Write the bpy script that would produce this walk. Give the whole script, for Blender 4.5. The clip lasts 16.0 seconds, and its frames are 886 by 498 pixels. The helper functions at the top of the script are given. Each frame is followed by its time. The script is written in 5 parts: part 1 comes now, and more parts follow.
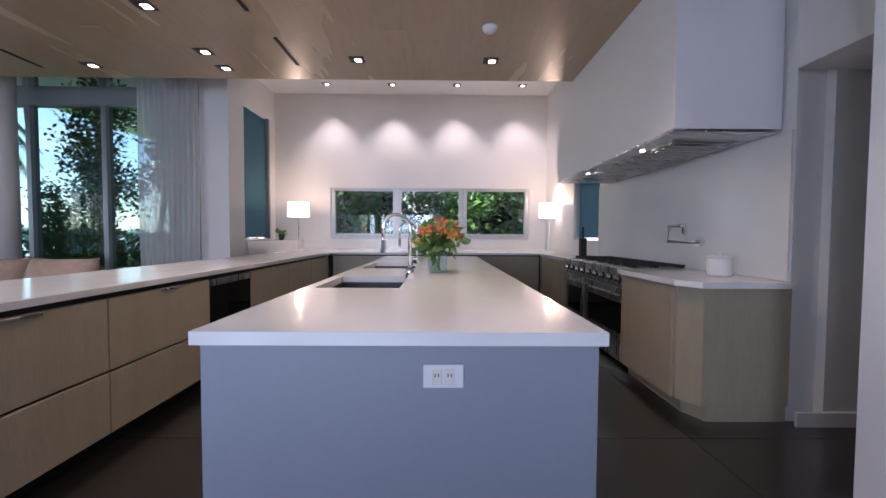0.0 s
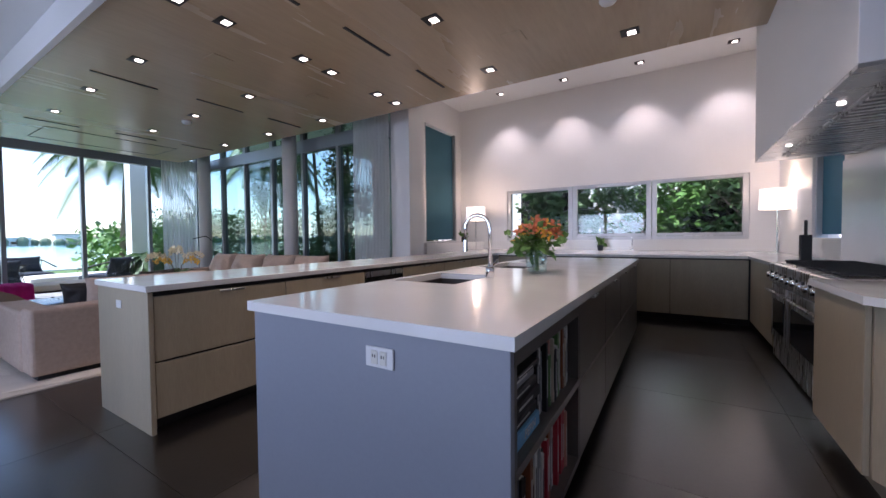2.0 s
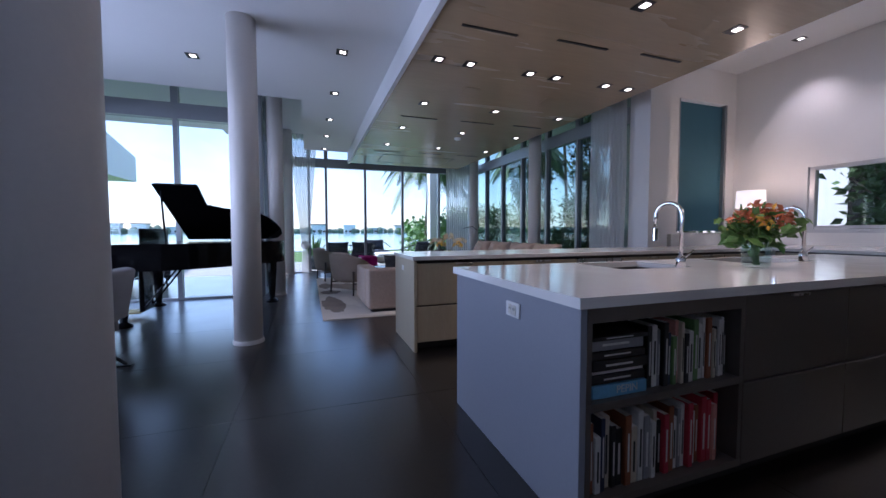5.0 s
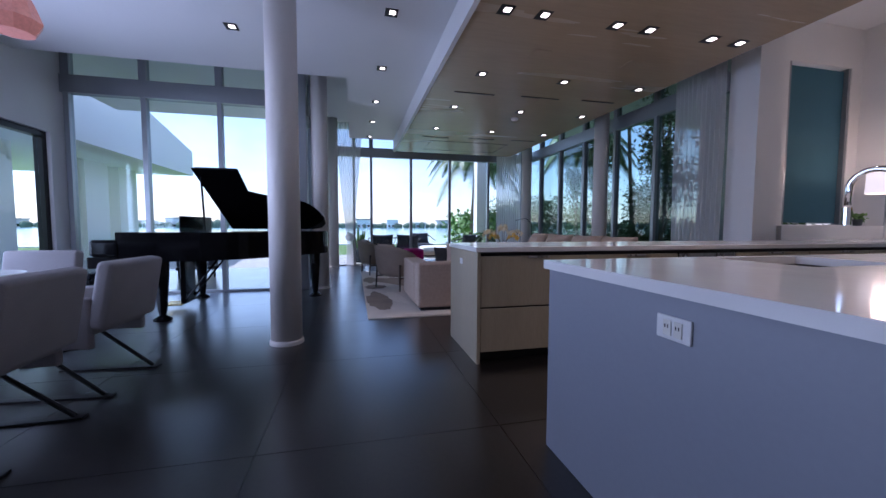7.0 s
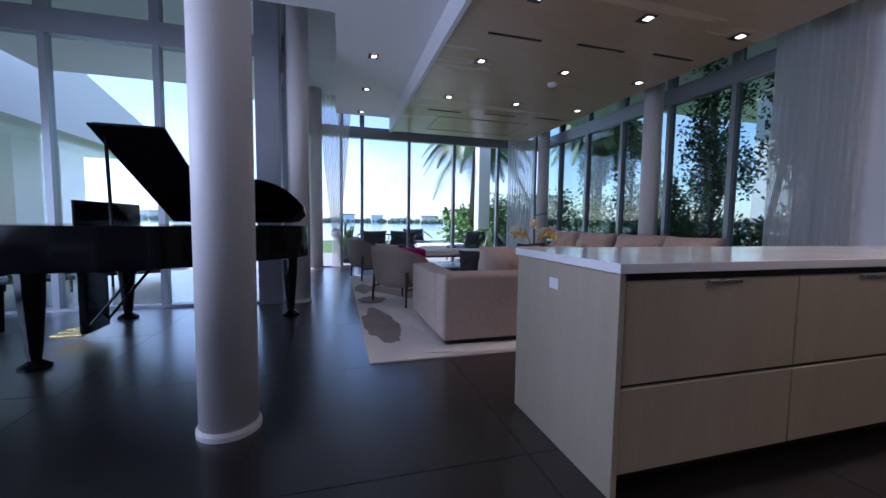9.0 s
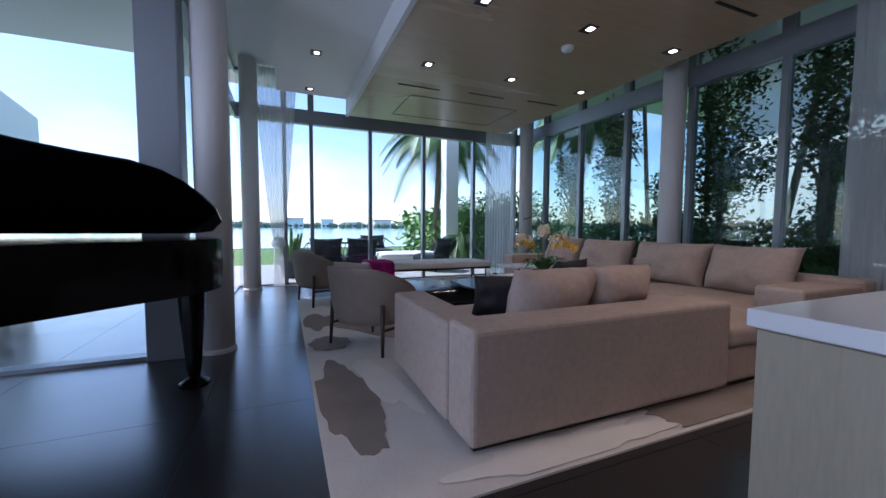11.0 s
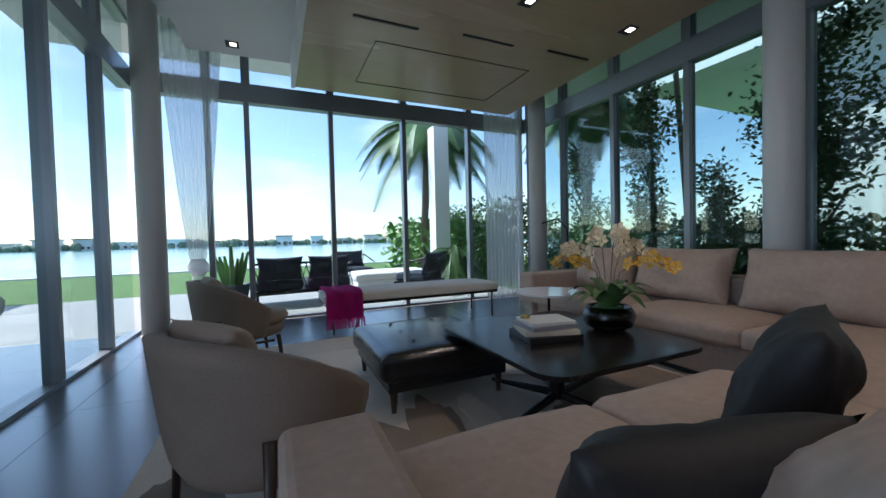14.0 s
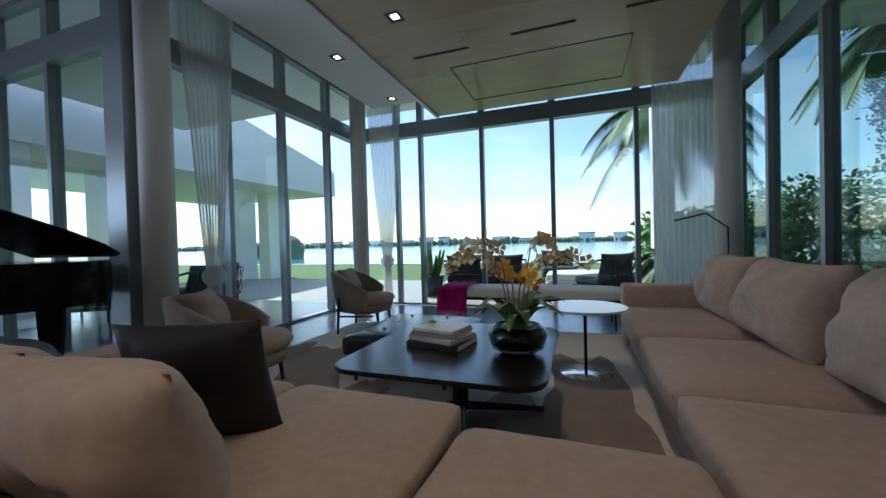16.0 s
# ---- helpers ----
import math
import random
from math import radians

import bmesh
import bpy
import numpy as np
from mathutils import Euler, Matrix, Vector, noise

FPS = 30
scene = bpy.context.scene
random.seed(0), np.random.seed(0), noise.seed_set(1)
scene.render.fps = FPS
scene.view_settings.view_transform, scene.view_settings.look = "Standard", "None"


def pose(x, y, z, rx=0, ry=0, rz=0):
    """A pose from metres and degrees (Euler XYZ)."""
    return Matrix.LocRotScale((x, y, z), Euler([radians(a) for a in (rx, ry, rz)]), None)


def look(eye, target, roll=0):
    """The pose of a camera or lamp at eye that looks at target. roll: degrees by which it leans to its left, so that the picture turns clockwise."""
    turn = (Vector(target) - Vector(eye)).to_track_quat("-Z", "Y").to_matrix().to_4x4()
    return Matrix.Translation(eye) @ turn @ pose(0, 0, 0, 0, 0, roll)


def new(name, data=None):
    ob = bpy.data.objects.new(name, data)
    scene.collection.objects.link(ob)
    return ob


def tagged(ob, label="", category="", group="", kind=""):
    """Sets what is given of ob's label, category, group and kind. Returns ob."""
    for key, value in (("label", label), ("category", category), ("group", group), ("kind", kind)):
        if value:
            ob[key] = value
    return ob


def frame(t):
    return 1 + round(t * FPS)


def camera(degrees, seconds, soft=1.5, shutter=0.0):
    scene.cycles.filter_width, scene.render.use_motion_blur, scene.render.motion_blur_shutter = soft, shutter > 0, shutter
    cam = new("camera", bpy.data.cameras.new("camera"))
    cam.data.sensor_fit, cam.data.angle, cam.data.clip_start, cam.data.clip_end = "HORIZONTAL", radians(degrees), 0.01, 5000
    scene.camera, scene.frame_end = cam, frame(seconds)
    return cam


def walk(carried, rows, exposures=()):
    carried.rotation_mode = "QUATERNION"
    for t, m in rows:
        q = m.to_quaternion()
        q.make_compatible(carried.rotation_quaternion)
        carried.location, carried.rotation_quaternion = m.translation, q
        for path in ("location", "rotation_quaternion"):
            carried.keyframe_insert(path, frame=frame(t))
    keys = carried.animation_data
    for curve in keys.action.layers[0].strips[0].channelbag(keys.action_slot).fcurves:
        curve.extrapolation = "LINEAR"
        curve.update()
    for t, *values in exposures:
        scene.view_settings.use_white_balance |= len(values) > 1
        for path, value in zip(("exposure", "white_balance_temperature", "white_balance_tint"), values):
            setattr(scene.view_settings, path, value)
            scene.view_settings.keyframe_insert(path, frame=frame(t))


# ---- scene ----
cam = camera(99.3, 16.0)
PATH = [
    (0, (-0.604, 0.498, 1.182), (-0.588, 2.496, 1.110), 0.3),
    (0.5, (-0.582, 0.605, 1.180), (-0.615, 2.603, 1.100), 0.1),
    (1, (-0.563, 0.730, 1.161), (-0.705, 2.723, 1.085), 0.0),
    (1.5, (-0.372, 0.818, 1.139), (-0.808, 2.769, 1.069), -0.6),
    (2, (0.252, 0.648, 1.164), (-0.800, 2.348, 1.106), -0.6),
    (2.5, (0.730, 0.583, 1.196), (-0.704, 1.975, 1.127), -0.4),
    (3, (0.980, 0.589, 1.189), (-0.649, 1.747, 1.107), -0.1),
    (3.5, (1.082, 0.609, 1.180), (-0.654, 1.598, 1.089), 0.0),
    (4, (1.084, 0.648, 1.161), (-0.720, 1.507, 1.066), 0.1),
    (4.5, (1.031, 0.697, 1.148), (-0.817, 1.455, 1.053), 0.0),
    (7, (0.295, 0.705, 1.059), (-1.648, 1.165, 0.937), 0.2),
    (7.5, (-0.046, 0.688, 1.042), (-1.990, 1.141, 0.913), 0.2),
    (8, (-0.442, 0.657, 1.032), (-2.382, 1.120, 0.894), 0.4),
    (8.5, (-0.840, 0.630, 1.037), (-2.774, 1.118, 0.894), 0.6),
    (9, (-1.270, 0.627, 1.039), (-3.190, 1.167, 0.896), 0.8),
    (11.5, (-3.039, 0.742, 1.070), (-4.854, 1.577, 0.963), 0.2),
    (12, (-3.341, 0.784, 1.067), (-5.127, 1.680, 0.974), 0.1),
    (12.5, (-3.641, 0.819, 1.067), (-5.394, 1.778, 0.985), -0.1),
    (13, (-3.992, 0.889, 1.047), (-5.713, 1.907, 0.988), -0.3),
    (13.5, (-4.293, 1.092, 1.056), (-6.016, 2.106, 0.998), -0.6),
    (14, (-4.414, 1.448, 1.031), (-6.238, 2.265, 0.978), -1.4),
    (14.5, (-4.232, 2.037, 1.018), (-6.203, 2.372, 0.987), -2.0),
    (15, (-4.078, 2.840, 1.020), (-6.069, 2.650, 1.005), -2.6),
    (15.5, (-4.081, 3.379, 1.045), (-6.016, 2.874, 1.024), -2.3),
    (16, (-4.077, 3.691, 1.043), (-5.956, 3.009, 1.012), -1.5),
]
SKY, LAMPS, OPENING = 0.15, 0.55, 0.36
walk(cam, [(t, look(eye, target, roll)) for t, eye, target, roll in PATH], [(0.0, 1.58, 6050, 29), (1.5, 1.5, 6050, 29), (3.5, 1.17, 5550, 28), (8.0, 0.9, 5550, 35), (12.5, 0.97, 5750, 21), (16.0, 0.7, 6000, 14)])

# world, sun, lamps
world = bpy.data.worlds.new("sky")
scene.world = world
world.use_nodes = True
wn = world.node_tree.nodes
sky = wn.new("ShaderNodeTexSky")
sky.sky_type, sky.sun_disc = "NISHITA", False
sky.sun_elevation, sky.sun_rotation = radians(52), radians(215)
sky.air_density, sky.dust_density = 1.0, 0.6
wn["Background"].inputs[1].default_value = SKY
co = wn.new("ShaderNodeTexCoord")
squash = wn.new("ShaderNodeMapping")
squash.inputs["Scale"].default_value = (1.0, 1.0, 2.6)
puffs = wn.new("ShaderNodeTexNoise")
puffs.inputs["Scale"].default_value, puffs.inputs["Detail"].default_value, puffs.inputs["Roughness"].default_value = 2.6, 7, 0.55
cover = wn.new("ShaderNodeMapRange")
cover.inputs["From Min"].default_value, cover.inputs["From Max"].default_value, cover.inputs["To Max"].default_value = 0.48, 0.74, 0.65
cloud = wn.new("ShaderNodeMix")
cloud.data_type = "RGBA"
cloud.inputs["B"].default_value = (6.6, 6.8, 7.1, 1)
for a, b in ((co.outputs["Generated"], squash.inputs["Vector"]), (squash.outputs[0], puffs.inputs["Vector"]), (puffs.outputs[0], cover.inputs["Value"]), (cover.outputs[0], cloud.inputs["Factor"]), (sky.outputs[0], cloud.inputs["A"]), (cloud.outputs["Result"], wn["Background"].inputs[0])):
    world.node_tree.links.new(a, b)


def lamp(name, kind, at, target, energy, colour=(1, 1, 1), **more):
    data = bpy.data.lights.new(name, kind)
    data.energy, data.color = energy, colour
    for k, v in more.items():
        if k == "size":
            data.shadow_soft_size = v
        elif k == "cone":
            data.spot_size, data.spot_blend = radians(v), 0.75
        elif k == "angle":
            data.angle = radians(v)
    ob = new(name, data)
    ob.matrix_world = look(at, target)
    return ob


d = radians(215)
el = radians(52)
sun_dir = Vector((math.sin(d) * math.cos(el), math.cos(d) * math.cos(el), math.sin(el)))
lamp("sun", "SUN", sun_dir * 30, (0, 0, 0), 4.0, (1, 0.96, 0.9), angle=0.5)

# materials


def M(name, colour, rough=0.5, metal=0.0, scale=6.0, vary=0.12, bump=0.0, fine=60.0, coat=0.0, stretch=(1, 1, 1), emit=0.0, random_vary=0.0, bands=None):
    m = bpy.data.materials.new(name)
    m.use_nodes = True
    nt = m.node_tree
    n, l = nt.nodes, nt.links
    b = n["Principled BSDF"]
    b.inputs["Roughness"].default_value, b.inputs["Metallic"].default_value = rough, metal
    b.inputs["Coat Weight"].default_value = coat
    co = n.new("ShaderNodeTexCoord")
    mp = n.new("ShaderNodeMapping")
    mp.inputs["Scale"].default_value = stretch
    l.new(co.outputs["Object"], mp.inputs["Vector"])
    big, small = n.new("ShaderNodeTexNoise"), n.new("ShaderNodeTexNoise")
    big.inputs["Scale"].default_value, small.inputs["Scale"].default_value = scale, fine
    big.inputs["Detail"].default_value = 5
    for t in (big, small):
        l.new(mp.outputs[0], t.inputs["Vector"])
    add = n.new("ShaderNodeMath")
    add.operation = "ADD"
    l.new(big.outputs[0], add.inputs[0])
    l.new(small.outputs[0], add.inputs[1])
    src = add.outputs[0]
    if random_vary:
        info = n.new("ShaderNodeObjectInfo")
        mul = n.new("ShaderNodeMath")
        mul.operation = "MULTIPLY_ADD"
        l.new(info.outputs["Random"], mul.inputs[0])
        mul.inputs[1].default_value = random_vary
        l.new(src, mul.inputs[2])
        src = mul.outputs[0]
    ramp = n.new("ShaderNodeMapRange")
    ramp.inputs["From Min"].default_value, ramp.inputs["From Max"].default_value = 0.6, 1.4
    l.new(src, ramp.inputs["Value"])
    mix = n.new("ShaderNodeMix")
    mix.data_type = "RGBA"
    lo = tuple(c * (1 - vary) for c in colour)
    hi = tuple(min(1, c * (1 + vary)) for c in colour)
    if bands:
        lo, hi = colour, bands
    mix.inputs["A"].default_value, mix.inputs["B"].default_value = (*lo, 1), (*hi, 1)
    l.new(ramp.outputs[0], mix.inputs["Factor"])
    l.new(mix.outputs["Result"], b.inputs["Base Color"])
    rr = n.new("ShaderNodeMapRange")
    rr.inputs["To Min"].default_value, rr.inputs["To Max"].default_value = max(0, rough - 0.06), min(1, rough + 0.06)
    l.new(big.outputs[0], rr.inputs["Value"])
    l.new(rr.outputs[0], b.inputs["Roughness"])
    if bump:
        bp = n.new("ShaderNodeBump")
        bp.inputs["Strength"].default_value, bp.inputs["Distance"].default_value = bump, 0.004
        l.new(add.outputs[0], bp.inputs["Height"])
        l.new(bp.outputs[0], b.inputs["Normal"])
    if emit:
        b.inputs["Emission Color"].default_value, b.inputs["Emission Strength"].default_value = (*colour, 1), emit
    return m


def glass(name, tint, gloss=1.0):
    m = bpy.data.materials.new(name)
    m.use_nodes = True
    n, l = m.node_tree.nodes, m.node_tree.links
    n.remove(n["Principled BSDF"])
    tr, gl, fr, mx, pw, ma = (n.new("ShaderNode" + k) for k in ("BsdfTransparent", "BsdfGlossy", "LayerWeight", "MixShader", "Math", "Math"))
    tr.inputs[0].default_value, gl.inputs["Roughness"].default_value = (*tint, 1), 0.01
    pw.operation, pw.inputs[1].default_value = "POWER", 4.0
    ma.operation, ma.inputs[1].default_value, ma.inputs[2].default_value = "MULTIPLY_ADD", 0.5 * gloss, 0.04 * gloss
    l.new(fr.outputs["Facing"], pw.inputs[0])
    l.new(pw.outputs[0], ma.inputs[0])
    l.new(ma.outputs[0], mx.inputs[0])
    l.new(tr.outputs[0], mx.inputs[1])
    l.new(gl.outputs[0], mx.inputs[2])
    l.new(mx.outputs[0], n["Material Output"].inputs[0])
    return m


def sheer(name, colour, see):
    m = M(name, colour, 0.9, scale=3, fine=250, stretch=(1, 1, 0.1))
    n, l = m.node_tree.nodes, m.node_tree.links
    tr, tl, mx, m2 = (n.new("ShaderNode" + k) for k in ("BsdfTransparent", "BsdfTranslucent", "MixShader", "MixShader"))
    tl.inputs[0].default_value = (*colour, 1)
    m2.inputs[0].default_value, mx.inputs[0].default_value = 0.5, see
    l.new(n["Principled BSDF"].outputs[0], m2.inputs[1])
    l.new(tl.outputs[0], m2.inputs[2])
    l.new(m2.outputs[0], mx.inputs[1])
    l.new(tr.outputs[0], mx.inputs[2])
    l.new(mx.outputs[0], n["Material Output"].inputs[0])
    return m


WALL = M("white_wall_paint", (0.78, 0.77, 0.76), 0.55, scale=2, vary=0.025, bump=0.05, fine=180)
CEIL = M("white_ceiling_paint", (0.78, 0.78, 0.78), 0.5, scale=2, vary=0.02)
WOOD = M("ceiling_wood_veneer", (0.44, 0.33, 0.21), 0.26, scale=1.6, vary=0.09, fine=30, stretch=(1.1, 0.12, 1))
FLOOR = M("dark_stone_tile", (0.011, 0.009, 0.0082), 0.3, scale=1.6, vary=0.3, bump=0.03, fine=40, random_vary=0.25, coat=1.0)
FLOOR.node_tree.nodes["Principled BSDF"].inputs["Specular IOR Level"].default_value = 0.25
FLOOR.node_tree.nodes["Principled BSDF"].inputs["Coat IOR"].default_value = 1.6
FLOOR.node_tree.nodes["Principled BSDF"].inputs["Coat Roughness"].default_value = 0.24
JOINT = M("tile_joint", (0.02, 0.018, 0.016), 0.6)
QUARTZ = M("white_quartz", (0.8, 0.79, 0.77), 0.12, scale=5, vary=0.02, fine=300)
OAK = M("pale_limed_oak", (0.40, 0.34, 0.24), 0.4, scale=4, vary=0.1, fine=45, stretch=(3, 3, 0.35), bump=0.04)
# satin grey; the blue of reflected sky is mixed into the base colour
GREY = M("sky_tinted_grey_lacquer", (0.27, 0.29, 0.335), 0.5, scale=2, vary=0.03)
TAUPE = M("dark_taupe_lacquer", (0.12, 0.102, 0.088), 0.32, scale=3, vary=0.08)
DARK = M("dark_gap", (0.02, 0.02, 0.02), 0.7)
STEEL = M("brushed_steel", (0.55, 0.55, 0.55), 0.28, 1.0, scale=4, vary=0.06, fine=90, stretch=(1, 8, 1))
CHROME = M("chrome", (0.8, 0.8, 0.82), 0.06, 1.0, vary=0.02)
BLACKGLASS = M("black_oven_glass", (0.01, 0.01, 0.011), 0.05, vary=0.1)
IRON = M("cast_iron", (0.02, 0.02, 0.02), 0.55, bump=0.2)
SINKM = M("dark_sink_steel", (0.09, 0.085, 0.08), 0.35, 0.6)
FRAME = M("grey_aluminium_frame", (0.30, 0.32, 0.34), 0.35, 0.5, scale=3, vary=0.05)
WINFRAME = M("silver_window_frame", (0.55, 0.56, 0.57), 0.35, 0.3, vary=0.04)
GLASS = glass("clear_glass", (0.88, 0.95, 0.95))
GLASSD = glass("dark_bowl_glass", (0.25, 0.28, 0.27), 1.5)
GLASSN = glass("smoke_green_glass", (0.66, 0.79, 0.77), 1.3)
TEAL = sheer("frosted_teal_glass", (0.10, 0.24, 0.30), 0.06)
SHEER = sheer("white_sheer_linen", (0.8, 0.8, 0.8), 0.35)
COLUMN = M("column_paint", (0.72, 0.685, 0.65), 0.5, scale=2, vary=0.03, bump=0.03)
PIANO = M("black_piano_lacquer", (0.003, 0.003, 0.0035), 0.12, vary=0.1)
PIANO.node_tree.nodes["Principled BSDF"].inputs["Specular IOR Level"].default_value = 0.15
IVORY = M("ivory_keys", (0.75, 0.73, 0.66), 0.25, vary=0.03)
BRASS = M("brass", (0.6, 0.42, 0.15), 0.25, 1.0)
SUEDE = M("taupe_suede", (0.41, 0.315, 0.255), 0.85, scale=2.2, vary=0.13, bump=0.25, fine=30)
CHAIRF = M("grey_brown_chair_felt", (0.28, 0.22, 0.175), 0.9, scale=6, vary=0.14, bump=0.25, fine=160)
SEATF = M("beige_chair_seat", (0.38, 0.295, 0.23), 0.9, scale=6, vary=0.12, bump=0.2, fine=160)
DARKV = M("charcoal_velvet", (0.012, 0.0105, 0.0105), 0.65, scale=9, vary=0.4, bump=0.3)
LEGW = M("dark_walnut", (0.05, 0.032, 0.022), 0.4, scale=8, vary=0.2, stretch=(1, 1, 0.2))
LEATHER = M("dark_grey_leather", (0.02, 0.022, 0.026), 0.22, scale=12, vary=0.2, bump=0.25, fine=90)
TABLEM = M("dark_stained_tabletop", (0.018, 0.016, 0.015), 0.22, scale=4, vary=0.25, stretch=(1, 6, 1))
METAL = M("black_metal", (0.02, 0.02, 0.02), 0.4, 0.6)
RUGB = M("beige_rug_ground", (0.66, 0.59, 0.51), 0.95, scale=4, vary=0.1, bump=0.35, fine=140)
RUGD = M("brown_hide_patch", (0.27, 0.21, 0.165), 0.95, scale=5, vary=0.2, bump=0.35, fine=140)
RUGL = M("cream_hide_patch", (0.74, 0.67, 0.58), 0.95, scale=5, vary=0.08, bump=0.35, fine=140)
DAYBED = M("white_boucle", (0.72, 0.7, 0.66), 0.9, scale=9, vary=0.06, bump=0.3, fine=200)
MAGENTA = M("magenta_wool", (0.62, 0.02, 0.28), 0.9, scale=9, vary=0.2, bump=0.4, fine=150)
SHADE = M("lamp_shade_linen", (0.85, 0.78, 0.68), 0.9, vary=0.03, emit=0.5)
LIGHTM = M("lit_diffuser", (1.0, 0.9, 0.75), 0.5, vary=0.01, emit=3)
SMOKE = M("white_plastic", (0.75, 0.75, 0.74), 0.4, vary=0.02)
LEAF = M("leaf_green", (0.09, 0.19, 0.04), 0.5, scale=3, vary=0.5, fine=20, random_vary=0.4)
LEAFD = M("dark_leaf", (0.07, 0.145, 0.04), 0.5, scale=2, vary=0.5, fine=20)
BARK = M("bark", (0.2, 0.16, 0.12), 0.9, scale=8, vary=0.3, bump=0.5)
PETALO = M("salmon_petals", (0.62, 0.2, 0.1), 0.7, scale=20, vary=0.4)
PETALY = M("yellow_petals", (0.75, 0.42, 0.05), 0.7, scale=20, vary=0.3)
PETALW = M("pale_orchid_petals", (0.82, 0.66, 0.42), 0.7, scale=20, vary=0.25)
POTM = M("slate_blue_pot", (0.05, 0.06, 0.07), 0.5, vary=0.15)
PAVE = M("pale_terrace_stone", (0.36, 0.345, 0.32), 0.6, scale=2, vary=0.1, bump=0.1)
LAWN = M("lawn_grass", (0.09, 0.17, 0.035), 0.9, scale=3, vary=0.4, bump=0.6, fine=80)
SEA = M("turquoise_water", (0.05, 0.26, 0.30), 0.12, scale=0.25, vary=0.25, bump=0.35, fine=2.5)
EXT = M("white_stucco", (0.8, 0.8, 0.79), 0.8, scale=2, vary=0.04, bump=0.2, fine=120)
NAVY = M("navy_outdoor_cushion", (0.025, 0.032, 0.05), 0.85, scale=8, vary=0.2, bump=0.2)
# tree green paled, with distance haze put into the colour
FARG = M("hazed_far_trees", (0.17, 0.22, 0.15), 0.9, scale=0.5, vary=0.4)
PAPER = M("book_pages", (0.7, 0.67, 0.6), 0.9, vary=0.05)
AMBER = M("dusky_pink_glass", (0.6, 0.25, 0.2), 0.15, vary=0.2, emit=0.15)
CGREY = M("grey_dining_upholstery", (0.30, 0.28, 0.28), 0.85, scale=7, vary=0.1, bump=0.2, fine=160)

# mesh tools


def part(name, bm, material, parent=None, label="", smooth=False):
    me = bpy.data.meshes.new(name)
    bmesh.ops.recalc_face_normals(bm, faces=bm.faces)
    bm.to_mesh(me)
    bm.free()
    if smooth:
        me.shade_smooth()
    me.materials.append(material)
    ob = new(name, me)
    if parent:
        ob.parent = parent
    if label:
        ob["label"] = label
    return ob


def thing(name, label, category, m=None, group="", kind=""):
    ob = new(name)
    if m is not None:
        ob.matrix_world = m
    return tagged(ob, label, category, group, kind)


def bx(x0, x1, y0, y1, z0, z1, bevel=0.0, seg=2, bm=None):
    b = bmesh.new()
    bmesh.ops.create_cube(b, size=1)
    for v in b.verts:
        v.co = Vector(((x0 + x1) / 2 + v.co.x * (x1 - x0), (y0 + y1) / 2 + v.co.y * (y1 - y0), (z0 + z1) / 2 + v.co.z * (z1 - z0)))
    if bevel:
        bmesh.ops.bevel(b, geom=b.edges[:], offset=bevel, segments=seg, affect="EDGES", profile=0.5)
    return join(bm, b)


def join(bm, b):
    if bm is None:
        return b
    me = bpy.data.meshes.new("t")
    b.to_mesh(me)
    b.free()
    bm.from_mesh(me)
    bpy.data.meshes.remove(me)
    return bm


def lathe(profile, seg=24, at=(0, 0, 0), bm=None):
    b = bmesh.new()
    rings = []
    for r, z in profile:
        rings.append([b.verts.new((at[0] + max(r, 1e-4) * math.cos(2 * math.pi * i / seg), at[1] + max(r, 1e-4) * math.sin(2 * math.pi * i / seg), at[2] + z)) for i in range(seg)])
    for a, c in zip(rings, rings[1:]):
        for i in range(seg):
            b.faces.new((a[i], a[(i + 1) % seg], c[(i + 1) % seg], c[i]))
    for r in (rings[0], rings[-1]):
        b.faces.new(r)
    return join(bm, b)


def tube(points, radius, seg=10, bm=None):
    b = bmesh.new()
    pts = [Vector(p) for p in points]
    radii = radius if isinstance(radius, (list, tuple)) else [radius] * len(pts)
    rings = []
    for i, p in enumerate(pts):
        d = (pts[min(i + 1, len(pts) - 1)] - pts[max(i - 1, 0)]).normalized()
        q = d.to_track_quat("Z", "Y")
        rings.append([b.verts.new(p + q @ Vector((radii[i] * math.cos(2 * math.pi * k / seg), radii[i] * math.sin(2 * math.pi * k / seg), 0))) for k in range(seg)])
    for a, c in zip(rings, rings[1:]):
        for k in range(seg):
            b.faces.new((a[k], a[(k + 1) % seg], c[(k + 1) % seg], c[k]))
    b.faces.new(rings[0])
    b.faces.new(rings[-1])
    return join(bm, b)


def prism(outline, z0, z1, bevel=0.0, bm=None):
    b = bmesh.new()
    lo = [b.verts.new((x, y, z0)) for x, y in outline]
    hi = [b.verts.new((x, y, z1)) for x, y in outline]
    n = len(lo)
    b.faces.new(lo)
    b.faces.new(hi)
    for i in range(n):
        b.faces.new((lo[i], lo[(i + 1) % n], hi[(i + 1) % n], hi[i]))
    if bevel:
        bmesh.ops.recalc_face_normals(b, faces=b.faces)
        bmesh.ops.bevel(b, geom=[e for e in b.edges], offset=bevel, segments=2, affect="EDGES")
    return join(bm, b)


def rounded(x0, x1, y0, y1, r, n=6):
    pts = []
    for cx, cy, a in ((x1 - r, y1 - r, 0), (x0 + r, y1 - r, 90), (x0 + r, y0 + r, 180), (x1 - r, y0 + r, 270)):
        for i in range(n + 1):
            t = radians(a + 90 * i / n)
            pts.append((cx + r * math.cos(t), cy + r * math.sin(t)))
    return pts


